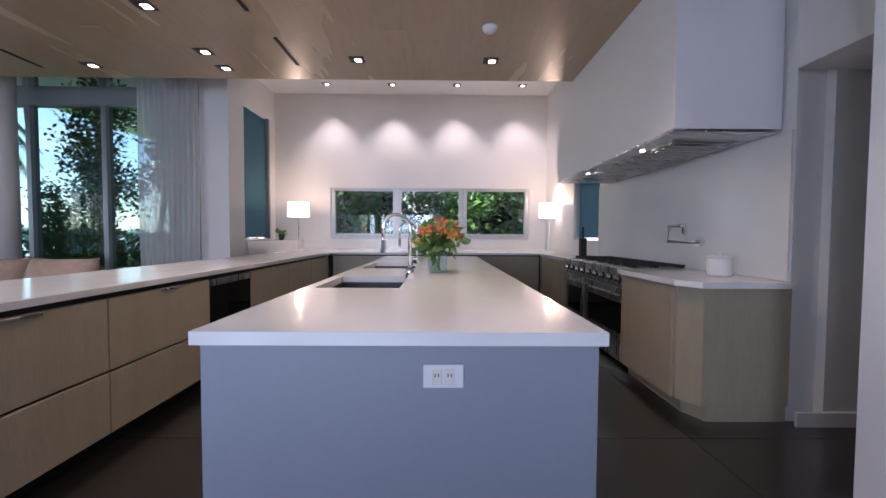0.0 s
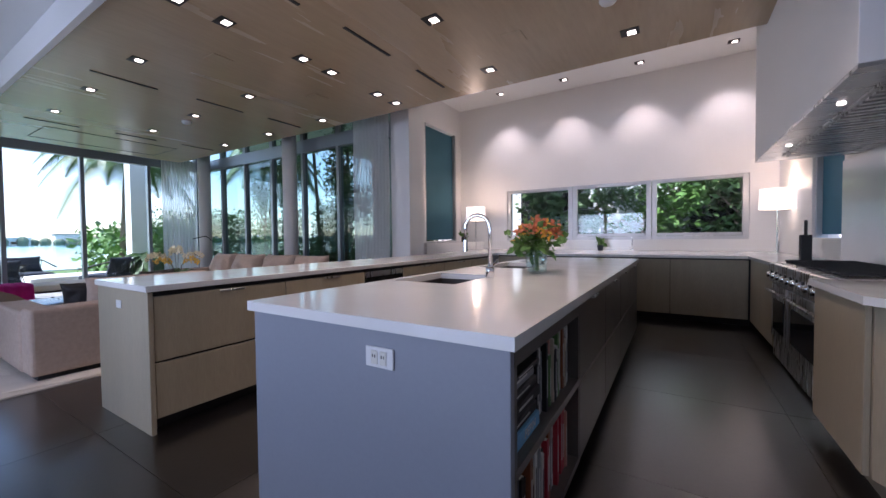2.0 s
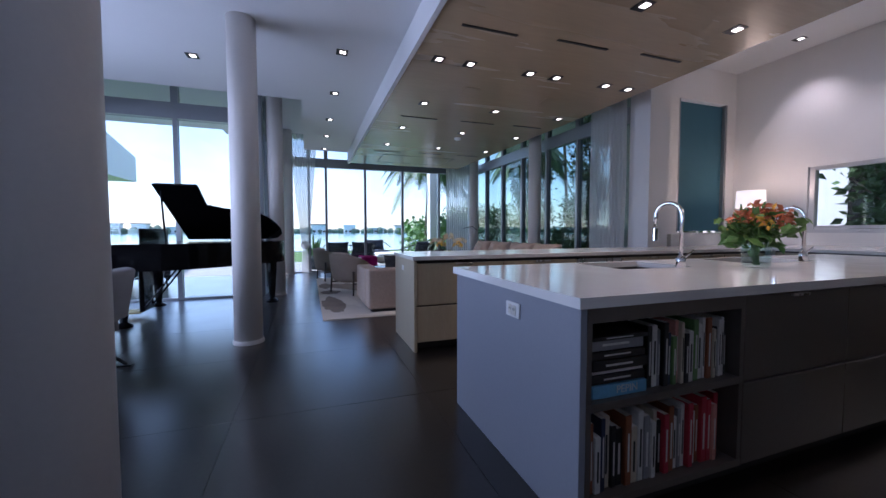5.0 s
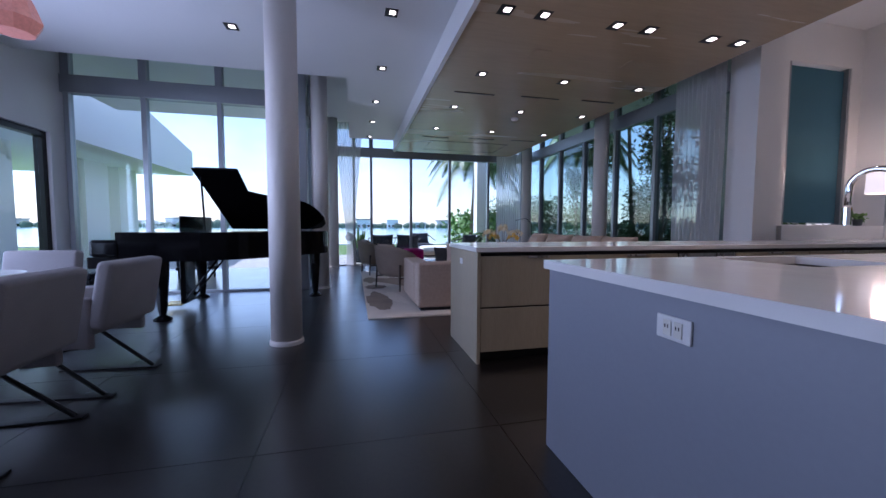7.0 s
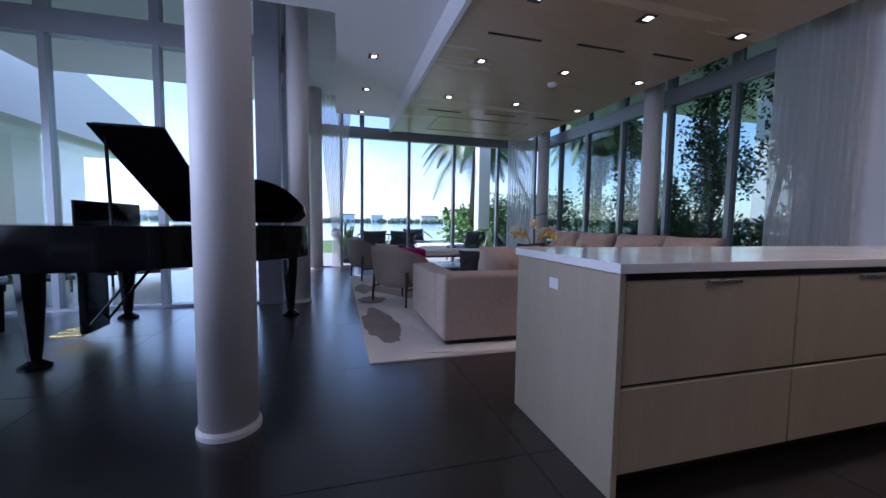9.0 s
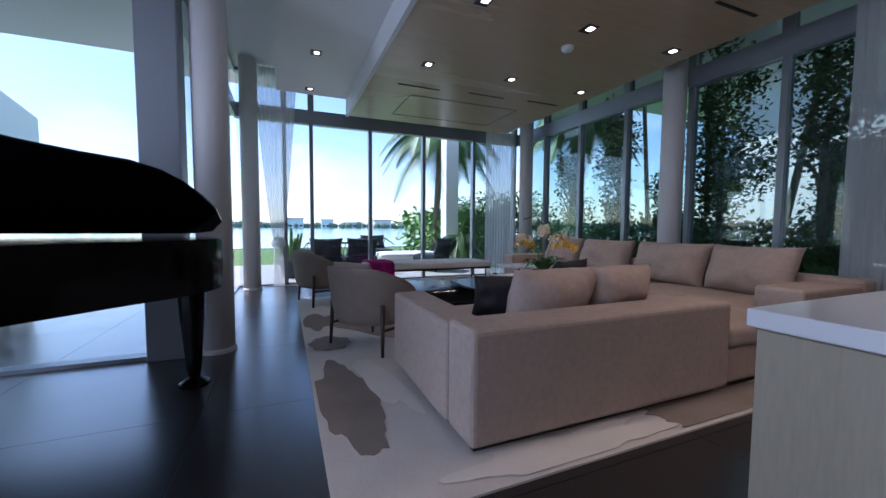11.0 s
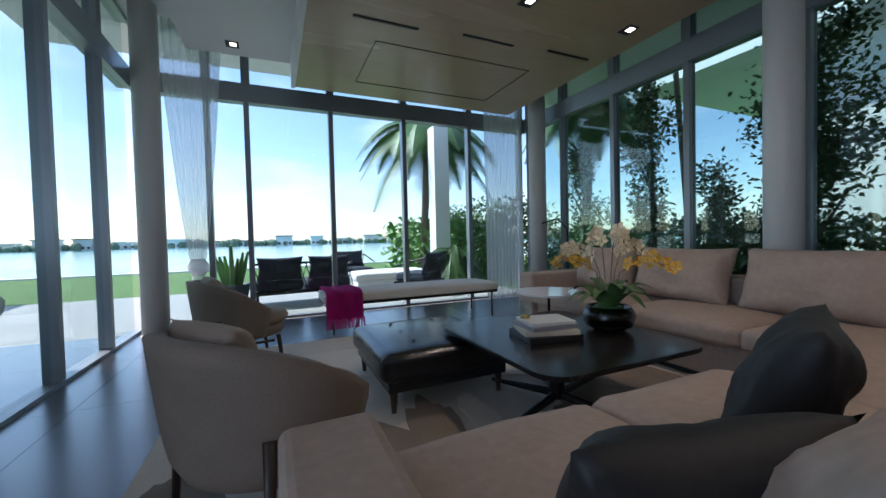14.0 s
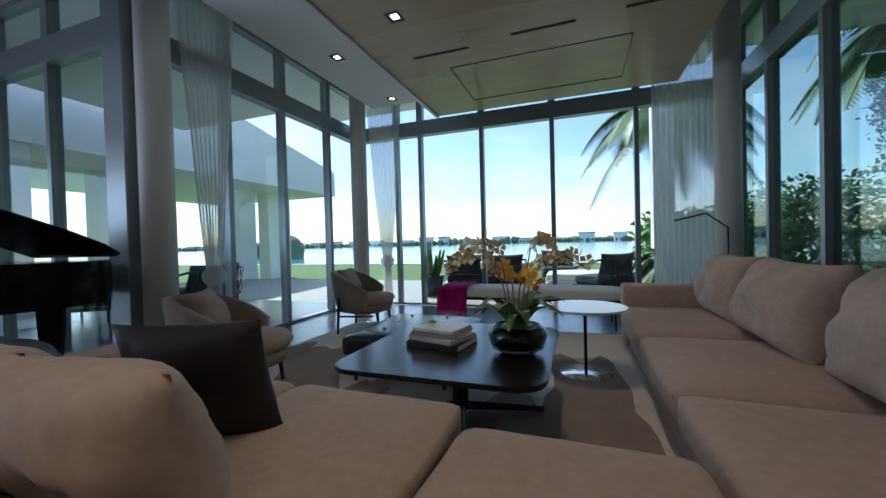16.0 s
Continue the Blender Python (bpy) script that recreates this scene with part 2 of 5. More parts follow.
def cushion(w, h, t, puff=1.0, seed=0, n=22):
    """A stuffed cushion lying in x (w) and z (h), t thick, with soft wrinkles."""
    b = bmesh.new()
    off = Vector((seed * 3.1, seed * 1.7, 0.3))
    grid = []
    for side in (-1, 1):
        g = []
        for i in range(n + 1):
            row = []
            for j in range(n + 1):
                u, v = 2 * i / n - 1, 2 * j / n - 1
                k = ((1 - abs(u) ** 3) * (1 - abs(v) ** 3)) ** 0.5
                pin = 1 - 0.09 * (1 - u * u * v * v) * max(u * u, v * v)
                wob = noise.noise(Vector((u * 1.6, v * 1.6, side)) + off) * 0.3 + noise.noise(Vector((u * 4, v * 2.2 + u, side)) + off) * 0.14 + noise.noise(Vector((u * 9, v * 5, side)) + off) * 0.05
                row.append(b.verts.new((u * w / 2 * pin, side * t / 2 * k * (1 + wob) * puff, (v * h / 2) * pin + h / 2)))
            g.append(row)
        for i in range(n):
            for j in range(n):
                b.faces.new((g[i][j], g[i + 1][j], g[i + 1][j + 1], g[i][j + 1]))
        grid.append(g)
    bmesh.ops.remove_doubles(b, verts=b.verts[:], dist=0.004)
    return b


def wall(name, x0, x1, y0, y1, z0, z1, holes=(), axis="x", mat=None):
    """A wall box with openings (a0, a1, z0, z1) along the given axis, cut right through."""
    bm = bmesh.new()
    a0, a1 = (x0, x1) if axis == "x" else (y0, y1)
    cuts = sorted({a0, a1, *[h[0] for h in holes], *[h[1] for h in holes]})
    for a, c in zip(cuts, cuts[1:]):
        mid = (a + c) / 2
        gaps = sorted((h[2], h[3]) for h in holes if h[0] < mid < h[1])
        z = z0
        for g0, g1 in gaps + [(z1, z1)]:
            if g0 > z:
                bx(*((a, c, y0, y1) if axis == "x" else (x0, x1, a, c)), z, g0, bm=bm)
            z = g1
    return tagged(part(name, bm, mat or WALL), "smooth white painted wall", "wall", kind="structure")


# structure
floor = tagged(part("floor", bx(-9.95, 5, -4.6, 8.6, -0.15, -0.004), JOINT), "dark stone floor laid in large tiles", "floor", kind="structure")
tagged(part("ceiling", bx(-9.42, 0.96, 1.75, 4.86, 2.95, 3.0), WOOD), "dropped ceiling of pale wood veneer panels", "ceiling", kind="structure")
tagged(part("ceiling_fascia", bx(-9.42, 0.96, 1.7, 1.748, 2.93, 3.218), CEIL), "white ceiling edge trim", "trim", kind="structure")
tagged(part("ceiling_plain", bx(-9.42, -5.55, 0.62, 1.7, 3.22, 3.3, bm=bx(-5.55, 3.5, -4.6, 1.7, 3.22, 3.3)), CEIL), "smooth white painted ceiling", "ceiling", kind="structure")
tagged(part("ceiling_upper", bx(-10.1, 3.5, -4.6, 5.8, 3.72, 3.9), CEIL), "white upper ceiling above the drop", "ceiling", kind="structure")
tagged(part("ceiling_kitchen", bx(-4.2, 3.5, 5.8, 8.6, 4.1, 4.25), CEIL), "high white ceiling over the kitchen end", "ceiling", kind="structure")
wall("wall_lintel", -4.2, 3.5, 5.7, 5.8, 3.9, 4.2)
wall("wall_north", -4.2, 2.0, 8.42, 8.62, 0, 4.1, [(-2.9, 1.26, 1.1, 2.17)])
wall("wall_nook", -4.2, -4.05, 5.7, 8.42, 0, 4.1, [(6.95, 8.2, 1.1, 3.5)], axis="y")
wall("wall_pillar", -3.82, -3.44, 5.6, 6.0, 0, 4.1)
wall("wall_east", 1.62, 1.8, 2.86, 8.42, 0, 4.1, [(5.75, 6.75, 1.12, 2.15)], axis="y")
wall("wall_passage", 1.8, 3.4, 2.8, 2.98, 0, 3.7)
wall("wall_corner", 1.14, 3.4, 1.9, 2.03, 0, 3.22)
wall("wall_passage_head", 1.55, 3.4, 2.03, 2.8, 2.2, 3.22)
wall("wall_far_east", 3.4, 3.6, -4.6, 3.0, 0, 3.7)
wall("wall_dining", -6.4, 3.4, -3.55, -3.35, 0, 3.7, [(-6.08, -0.92, 0, 2.33)])
tagged(part("baseboard", bx(1.62, 3.3, 2.78, 2.798, 0, 0.09), WALL), "white baseboard", "baseboard", kind="structure")


def glazing(name, along, fixed, start, end, stops, label, top=3.7, beam=(2.88, 3.12), tint=None):
    """A glazed wall: mullions, a transom beam, panes below and above."""
    root = thing(name, label, "window wall", kind="structure")

    def b(a0, a1, t, z0, z1, off=0.0):
        return bx(a0, a1, fixed - t + off, fixed + t + off, z0, z1) if along == "x" else bx(fixed - t + off, fixed + t + off, a0, a1, z0, z1)
    part("transom", b(start, end, 0.07, *beam), FRAME, root)
    part("sill", b(start, end, 0.06, -0.004, 0.03), FRAME, root)
    part("head", b(start, end, 0.06, top - 0.06, top), FRAME, root)
    for s in stops:
        part("mullion", b(s - 0.032, s + 0.032, 0.055, 0.03, beam[0]), FRAME, root)
        part("mullion", b(s - 0.05, s + 0.05, 0.055, beam[1], top - 0.06), FRAME, root)
    edges = sorted({start, end, *stops})
    for a, c in zip(edges, edges[1:]):
        for z0, z1 in ((0.03, beam[0]), (beam[1], top - 0.06)):
            p = part("pane", b(a + 0.03, c - 0.03, 0.004, z0, z1), tint or GLASS, root)
            p.visible_shadow = False
    return root


glazing("window_wall_north", "x", 5.64, -9.98, -3.82, [-9.9, -9.05, -8.08, -7.09, -6.08, -5.08, -4.2], "tall grey-framed glazing facing the hedge", tint=GLASSN)
glazing("window_wall_west", "y", -10.04, -0.05, 5.6, [0.72, 1.17, 2.24, 3.33, 4.47, 5.5], "tall grey-framed sliding glazing facing the water")
glazing("window_wall_terrace", "x", -0.09, -9.98, -6.47, [-9.15, -8.17, -7.31], "tall grey-framed glazing onto the terrace")
glazing("window_wall_bay", "y", -6.36, -3.35, -0.3, [-3.29, -2.33, -1.31], "tall grey-framed glazing behind the piano", beam=(2.95, 3.2))
sw = thing("window_4", "dark-framed sliding glass doors along the dining side", "window", kind="structure")
part("head", bx(-6.08, -0.92, -3.5, -3.4, 2.25, 2.328), METAL, sw)
part("sill", bx(-6.08, -0.92, -3.5, -3.4, 0.001, 0.03), METAL, sw)
for x in (-6.078, -4.42, -2.72, -1.0):
    part("stile", bx(x, x + 0.08, -3.5, -3.4, 0.031, 2.249), METAL, sw)
for x in (-5.998, -4.34, -2.64):
    pane = part("pane", bx(x + 0.004, x + 1.57, -3.454, -3.446, 0.032, 2.248), GLASS, sw)
    pane.visible_shadow = False
sk = bpy.data.lights.new("sky_opening", "AREA")
sk.shape, sk.size, sk.size_y, sk.energy, sk.color = "RECTANGLE", 3.3, 2.1, 230 * OPENING, (0.68, 0.8, 1.0)
skl = new("sky_opening", sk)
skl.matrix_world = look((-2.7, -3.62, 1.2), (-2.7, 4, 1.2))
post = thing("steel_post", "grey square steel post at the glazing corner", "post")
part("shaft", bx(-6.465, -6.24, -0.3, -0.03, 0, 3.72, 0.008), FRAME, post)


def column(x, y, top):
    c = thing("column", "round off-white column on the dark floor", "column", pose(x, y, 0), "round columns")
    part("shaft", lathe([(0.133, 0.03), (0.133, top)], 40), COLUMN, c, smooth=True)
    part("base_ring", lathe([(0.146, 0), (0.146, 0.025), (0.138, 0.04)], 40), COLUMN, c)


for x, y, top in ((-0.29, 0.06, 3.22), (-3.3, 0.105, 3.22), (-6.38, 0.16, 3.72), (-9.62, 0.2, 3.72), (-6.12, 5.33, 3.72), (-9.3, 5.32, 3.72)):
    column(x, y, top)

# kitchen windows
kw = thing("window_1", "row of three silver-framed awning windows", "window", kind="structure")
for i in range(3):
    a = -2.9 + i * 1.387
    for z0, z1 in ((1.1, 1.16), (2.11, 2.17)):
        part("window_frame", bx(a + 0.004, a + 1.383, 8.45, 8.55, z0, z1), WINFRAME, kw)
    for u in (a + 0.004, a + 1.303):
        part("window_frame", bx(u, u + 0.08, 8.45, 8.55, 1.16, 2.11), WINFRAME, kw)
    part("sash", bx(a + 0.09, a + 1.297, 8.47, 8.52, 1.165, 1.215), WINFRAME, kw)
    part("handle", bx(a + 0.62, a + 0.76, 8.43, 8.46, 1.12, 1.145, 0.005), WINFRAME, kw)
    p = part("pane", bx(a + 0.09, a + 1.297, 8.49, 8.497, 1.22, 2.11), GLASS, kw)
    p.visible_shadow = False
tagged(part("window_sill", bx(-2.9, 1.26, 8.4, 8.45, 1.085, 1.099), QUARTZ), "white window sill", "sill", kind="structure")
w2 = thing("window_2", "tall teal-tinted fixed window in the nook", "window", kind="structure")
part("pane", bx(-4.13, -4.12, 6.98, 8.17, 1.13, 3.47), TEAL, w2)
for y in (6.951, 8.15):
    part("window_frame", bx(-4.16, -4.06, y, y + 0.048, 1.101, 3.499), FRAME, w2)
w3 = thing("window_3", "small tinted window beside the range", "window", kind="structure")
part("pane", bx(1.7, 1.71, 5.8, 6.7, 1.16, 2.1), TEAL, w3)
for y in (5.751, 6.7):
    part("window_frame", bx(1.65, 1.75, y, y + 0.049, 1.121, 2.149), WINFRAME, w3)


def downlight(x, y, z, warm=True):
    d = thing("downlight", "small square recessed downlight with a dark trim", "downlight", pose(x, y, z), "ceiling downlights")
    part("trim", bx(-0.075, 0.075, -0.065, 0.065, -0.006, -0.001, 0.002, 1), METAL, d)
    part("lens", bx(-0.02, 0.045, -0.02, 0.04, -0.01, -0.007), LIGHTM, d)


for x in (-2.9,):
    for y in (2.02, 2.38, 3.13, 3.49, 4.22, 4.58):
        downlight(x, y, 2.95)
for x in (-1.45, -0.1):
    for y in (2.15, 3.27, 4.36):
        downlight(x, y, 2.95)
for x in (-4.27, -5.6, -6.95):
    for y in (2.27, 3.4, 4.54):
        downlight(x, y, 2.95)
for x in (-2.3, -3.68, -5.07, -6.5, -7.8, -9.15):
    downlight(x, 1.1, 3.22)
for x in (-4.36, -2.6):
    downlight(x, -0.57, 3.22)
for x in (-2.82, -1.55, -0.29, 0.98):
    downlight(x, 7.9, 4.1)
    lamp("wall_washer", "SPOT", (x, 7.9, 4.06), (x, 8.25, 1.2), 42 * LAMPS, (1, 0.9, 0.8), cone=84, size=0.04)
for x, y in ((-1.45, 3.27), (-0.1, 2.6), (-2.9, 3.3), (-4.27, 3.4), (-6.95, 3.4)):
    lamp("ceiling_spot", "SPOT", (x, y, 2.92), (x, y, 0), 42 * LAMPS, (1, 0.82, 0.62), cone=110, size=0.05)
for y0, y1, x in ((2.0, 2.56, -2.2), (2.96, 3.55, -2.14), (3.95, 4.5, -2.1), (2.12, 2.71, -7.67), (3.13, 3.7, -7.6), (4.09, 4.64, -7.55), (2.1, 2.7, -4.95), (3.1, 3.7, -4.9), (4.05, 4.6, -4.85), (2.0, 2.5, -0.8)):
    v = thing("slot_diffuser", "narrow black linear air slot in the ceiling", "air vent", group="linear air slots")
    part("slot", bx(x - 0.012, x + 0.012, y0, y1, 2.944, 2.949), DARK, v)
    part("rim", bx(x + 0.014, x + 0.02, y0, y1, 2.942, 2.949), METAL, v)
for x, y in ((-0.19, 3.75), (-5.97, 3.47)):
    s = thing("smoke_detector", "round white smoke detector on the ceiling", "smoke detector", pose(x, y, 2.949), "smoke detectors")
    part("housing", lathe([(0.065, 0), (0.065, -0.02), (0.05, -0.04), (0.01, -0.045)], 24), SMOKE, s, smooth=True)
for x, y in ((-3.6, 2.7), (-3.6, 3.9), (-5.0, 3.5), (-1.0, 3.9)):
    tagged(part("ceiling_speaker", prism(rounded(x - 0.1, x + 0.1, y - 0.1, y + 0.1, 0.01), 2.943, 2.949), WOOD), "flush square speaker grille in the wood ceiling", "speaker", "flush speakers")
hatch = thing("access_panel", "flush wood access panel outlined in the ceiling", "access panel")
for a in ((-9.0, -8.0, 2.4, 2.406), (-9.0, -8.0, 4.194, 4.2), (-9.0, -8.994, 2.4, 4.2), (-8.006, -8.0, 2.4, 4.2)):
    part("joint", bx(*a, 2.944, 2.949), DARK, hatch)

# island
X0, X1, Y0, Y1, TOP = -1.332, -0.108, 1.584, 5.58, 0.9
isl = thing("kitchen_island", "long grey kitchen island with an open bookcase end", "kitchen island")
part("end_panel", bx(X0 + 0.02, X1 - 0.02, Y0 + 0.02, Y0 + 0.05, 0, TOP - 0.042, 0.002, 1), GREY, isl)
part("back_panel", bx(X0 + 0.02, X0 + 0.05, Y0 + 0.05, Y1 - 0.02, 0.09, TOP - 0.042), TAUPE, isl)
part("carcass", bx(X0 + 0.05, X1 - 0.05, 2.5, Y1 - 0.02, 0.09, 0.6), DARK, isl)
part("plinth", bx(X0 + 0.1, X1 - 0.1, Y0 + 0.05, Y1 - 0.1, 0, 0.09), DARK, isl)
for z in (0.1, 0.47, 0.8):
    part("shelf", bx(X0 + 0.5, X1 - 0.02, Y0 + 0.052, 2.475, z, z + (0.058 if z > 0.7 else 0.03)), TAUPE, isl)
for y in (Y0 + 0.052, 2.452):
    part("upright", bx(X0 + 0.5, X1 - 0.022, y, y + 0.022, 0.13, 0.8), TAUPE, isl)
part("shelf_back", bx(X0 + 0.48, X0 + 0.5, Y0 + 0.052, 2.475, 0.1, 0.8), DARK, isl)
for i in range(4):
    a = 2.48 + i * 0.77
    for z0, z1 in ((0.1, 0.465), (0.475, 0.85)):
        f = part("drawer_front", bx(X1 - 0.045, X1 - 0.022, a, a + 0.765, z0, z1, 0.002, 1), TAUPE, isl)
    part("pull", bx(X1 - 0.02, X1 - 0.005, a + 0.3, a + 0.42, 0.835, 0.848, 0.003, 1), STEEL, isl)
ot = thing("outlet", "white double power outlet on the island end", "outlet")
part("plate", bx(-0.652, -0.532, Y0 + 0.012, Y0 + 0.0195, 0.73, 0.8, 0.003), SMOKE, ot)
for x in (-0.625, -0.587):
    part("socket", bx(x, x + 0.028, Y0 + 0.009, Y0 + 0.0118, 0.742, 0.788, 0.002), IVORY, ot)
    for dx in (0.007, 0.017):
        part("slot", bx(x + dx, x + dx + 0.003, Y0 + 0.0075, Y0 + 0.0088, 0.765, 0.775), DARK, ot)
SINKS = ((-1.26, -0.82, 2.5, 3.07), (-1.28, -0.82, 3.7, 4.42))
bm = bmesh.new()
for x0, x1, y0, y1 in ((X0, X1, Y0, 2.5), (X0, X1, 3.07, 3.7), (X0, X1, 4.42, Y1), (X0, -1.27, 2.5, 3.07), (-0.82, X1, 2.5, 3.07), (X0, -1.27, 3.7, 4.42), (-0.82, X1, 3.7, 4.42)):
    bx(x0, x1, y0, y1, TOP - 0.04, TOP, bm=bm)
bmesh.ops.remove_doubles(bm, verts=bm.verts[:], dist=0.0001)
wt = tagged(part("island_worktop", bm, QUARTZ), "glossy white quartz worktop with two sink cutouts", "worktop")
for x0, x1, y0, y1 in SINKS:
    s = thing("sink", "undermounted dark steel sink basin", "sink", group="island sinks")
    part("floor", bx(x0, x1, y0, y1, 0.66, 0.67), SINKM, s)
    for a in ((x0 - 0.006, x0, y0, y1), (x1, x1 + 0.006, y0, y1), (x0, x1, y0 - 0.006, y0), (x0, x1, y1, y1 + 0.006)):
        part("side", bx(*a, 0.66, TOP - 0.041), SINKM, s)
    part("drain", lathe([(0.045, 0.67), (0.045, 0.674), (0.02, 0.672)], 20, ((x0 + x1) / 2, (y0 + y1) / 2, 0)), STEEL, s)


def faucet(x, y, z, turn, size=1.0):
    f = thing("faucet", "tall chrome gooseneck kitchen faucet", "faucet", pose(x, y, z, 0, 0, turn), "chrome faucets")
    k = size
    part("base", lathe([(0.028 * k, 0), (0.028 * k, 0.06 * k), (0.02 * k, 0.07 * k)], 20), CHROME, f, smooth=True)
    pts = [(0, 0, 0.06 * k), (0, 0, 0.32 * k)] + [(-0.085 * k + 0.085 * k * math.cos(radians(a)), 0, 0.33 * k + 0.085 * k * math.sin(radians(a))) for a in range(15, 181, 15)] + [(-0.17 * k, 0, 0.26 * k)]
    part("spout", tube(pts, 0.013 * k, 12), CHROME, f, smooth=True)
    part("nozzle", lathe([(0.017 * k, 0.17 * k), (0.017 * k, 0.25 * k)], 14, (-0.17 * k, 0, 0)), CHROME, f)
    part("lever", tube([(0, 0.02 * k, 0.05 * k), (0.03 * k, 0.09 * k, 0.11 * k)], 0.007 * k), CHROME, f, smooth=True)


faucet(-0.8, 2.94, TOP, 10)
faucet(-0.84, 4.28, TOP, 10)
faucet(-0.4, 8.1, TOP, 90, 0.6)

# flowers on the island
vz = thing("flower_vase", "clear glass vase of salmon and yellow flowers", "vase", pose(-0.62, 3.36, TOP))
part("jar", lathe([(0.06, 0), (0.075, 0.02), (0.08, 0.15), (0.07, 0.17), (0.066, 0.17), (0.074, 0.14), (0.07, 0.02), (0.02, 0.012)], 28), GLASS, vz, smooth=True)
bm = bmesh.new()
for i in range(26):
    a, r = random.uniform(0, 6.28), random.uniform(0.03, 0.15)
    tube([(0.02 * math.cos(a + 2), 0.02 * math.sin(a + 2), 0.02), (0.03 * math.cos(a), 0.03 * math.sin(a), 0.16), (r * math.cos(a), r * math.sin(a), 0.2 + 0.1 * random.random())], 0.003, 5, bm)
part("stems", bm, LEAF, vz)


def leaves(bm, centre, spread, count, size, flat=0.5, aim=None):
    for _ in range(count):
        p = Vector(centre) + Vector([random.gauss(0, s) for s in spread])
        q = Euler([random.uniform(-1.2, 1.2), random.uniform(-1.2, 1.2), random.uniform(0, 6.28)]).to_matrix()
        s = size * random.uniform(0.6, 1.3)
        vs = [bm.verts.new(p + q @ Vector(v) * s) for v in ((0, 0, 0), (0.28, 0.45, 0.1), (0, 1, 0.05), (-0.28, 0.45, 0.1))]
        bm.faces.new(vs)
    return bm


part("foliage", leaves(bmesh.new(), (0, 0, 0.24), (0.085, 0.085, 0.05), 220, 0.085), LEAF, vz)
for mat, count, lift, name in ((PETALO, 26, 0.31, "blossom"), (PETALY, 14, 0.28, "blossom")):
    for k in range(count):
        a, r = random.uniform(0, 6.28), 0.16 * math.sqrt(random.random())
        part(name, leaves(bmesh.new(), (r * math.cos(a), r * math.sin(a), lift + 0.07 * (1 - (r / 0.16) ** 2) + random.uniform(-0.05, 0.02)), (0.012, 0.012, 0.01), 9, 0.045), mat, vz)


# books in the island end
def text(body, size, m, mat, parent, name="lettering"):
    cu = bpy.data.curves.new(name, "FONT")
    cu.body, cu.size, cu.extrude, cu.align_x, cu.align_y = body, size, 0.0006, "CENTER", "CENTER"
    tmp = bpy.data.objects.new("tmp", cu)
    scene.collection.objects.link(tmp)
    me = bpy.data.meshes.new_from_object(tmp.evaluated_get(bpy.context.evaluated_depsgraph_get()))
    bpy.data.objects.remove(tmp)
    me.materials.append(mat)
    ob = new(name, me)
    ob.parent, ob.matrix_basis = parent, m
    return ob


BOOKC = {n: M("cover_" + n, c, 0.45, scale=20, vary=0.12) for n, c in (("black", (0.015, 0.015, 0.016)), ("white", (0.65, 0.64, 0.6)), ("green", (0.12, 0.25, 0.08)), ("red", (0.45, 0.03, 0.05)), ("brown", (0.25, 0.08, 0.03)), ("grey", (0.25, 0.25, 0.26)), ("pink", (0.6, 0.28, 0.22)), ("navy", (0.02, 0.03, 0.07)), ("cream", (0.55, 0.48, 0.36)), ("blue", (0.15, 0.4, 0.6)))}


def book(w, h, dp, colour, m, label):
    """Spine on the +x side, w wide in y, h tall, dp deep."""
    b = thing("book", label, "book", m, "cookbooks in the island")
    part("cover", bx(-dp, 0, 0, w, 0, h, 0.002, 1), BOOKC[colour], b)
    part("page_block", bx(-dp + 0.004, -0.006, 0.003, w - 0.003, h, h + 0.0015), PAPER, b)
    return b


random.seed(5)
y = Y0 + 0.08
book(0.016, 0.26, 0.2, "white", pose(X1 - 0.06, y, 0.5), "thin white cookbook standing on the shelf")
z = 0.5
for i, (th, c) in enumerate(((0.05, "blue"), (0.035, "black"), (0.02, "white"), (0.04, "black"), (0.03, "black"), (0.045, "grey"), (0.018, "black"))):
    b = thing("book", f"{c} cookbook lying in a flat stack", "book", pose(X1 - 0.05 - 0.01 * (i % 3), y + 0.025, z), "cookbooks in the island")
    part("cover", bx(-0.22, 0, 0, 0.265, 0, th - 0.002, 0.002, 1), BOOKC[c], b)
    if c == "blue":
        text("PEPIN", 0.042, pose(0.0006, 0.165, 0.025, 90, 0, 90), BOOKC["white"], b)
    else:
        part("title_bar", bx(0.0004, 0.001, 0.06, 0.19, th * 0.4, th * 0.6), BOOKC["white"], b)
    z += th
y += 0.31
for c in ("black", "white", "grey", "black", "navy", "green", "pink", "cream", "black", "white", "green", "white", "white", "brown", "cream", "black", "white", "white", "black", "brown", "white", "black", "white", "brown", "white", "grey", "brown"):
    w, h = random.uniform(0.014, 0.028), random.uniform(0.2, 0.27)
    if y + w > 2.44:
        break
    b = book(w, h, 0.18, c, pose(X1 - 0.05 - random.uniform(0, 0.02), y, 0.5), f"{c} cookbook standing on the upper shelf")
    part("title_bar", bx(0.0004, 0.001, w * 0.35, w * 0.65, h * 0.2, h * 0.75), BOOKC["white" if c not in ("white", "cream") else "black"], b)
    y += w + 0.003
y = Y0 + 0.08
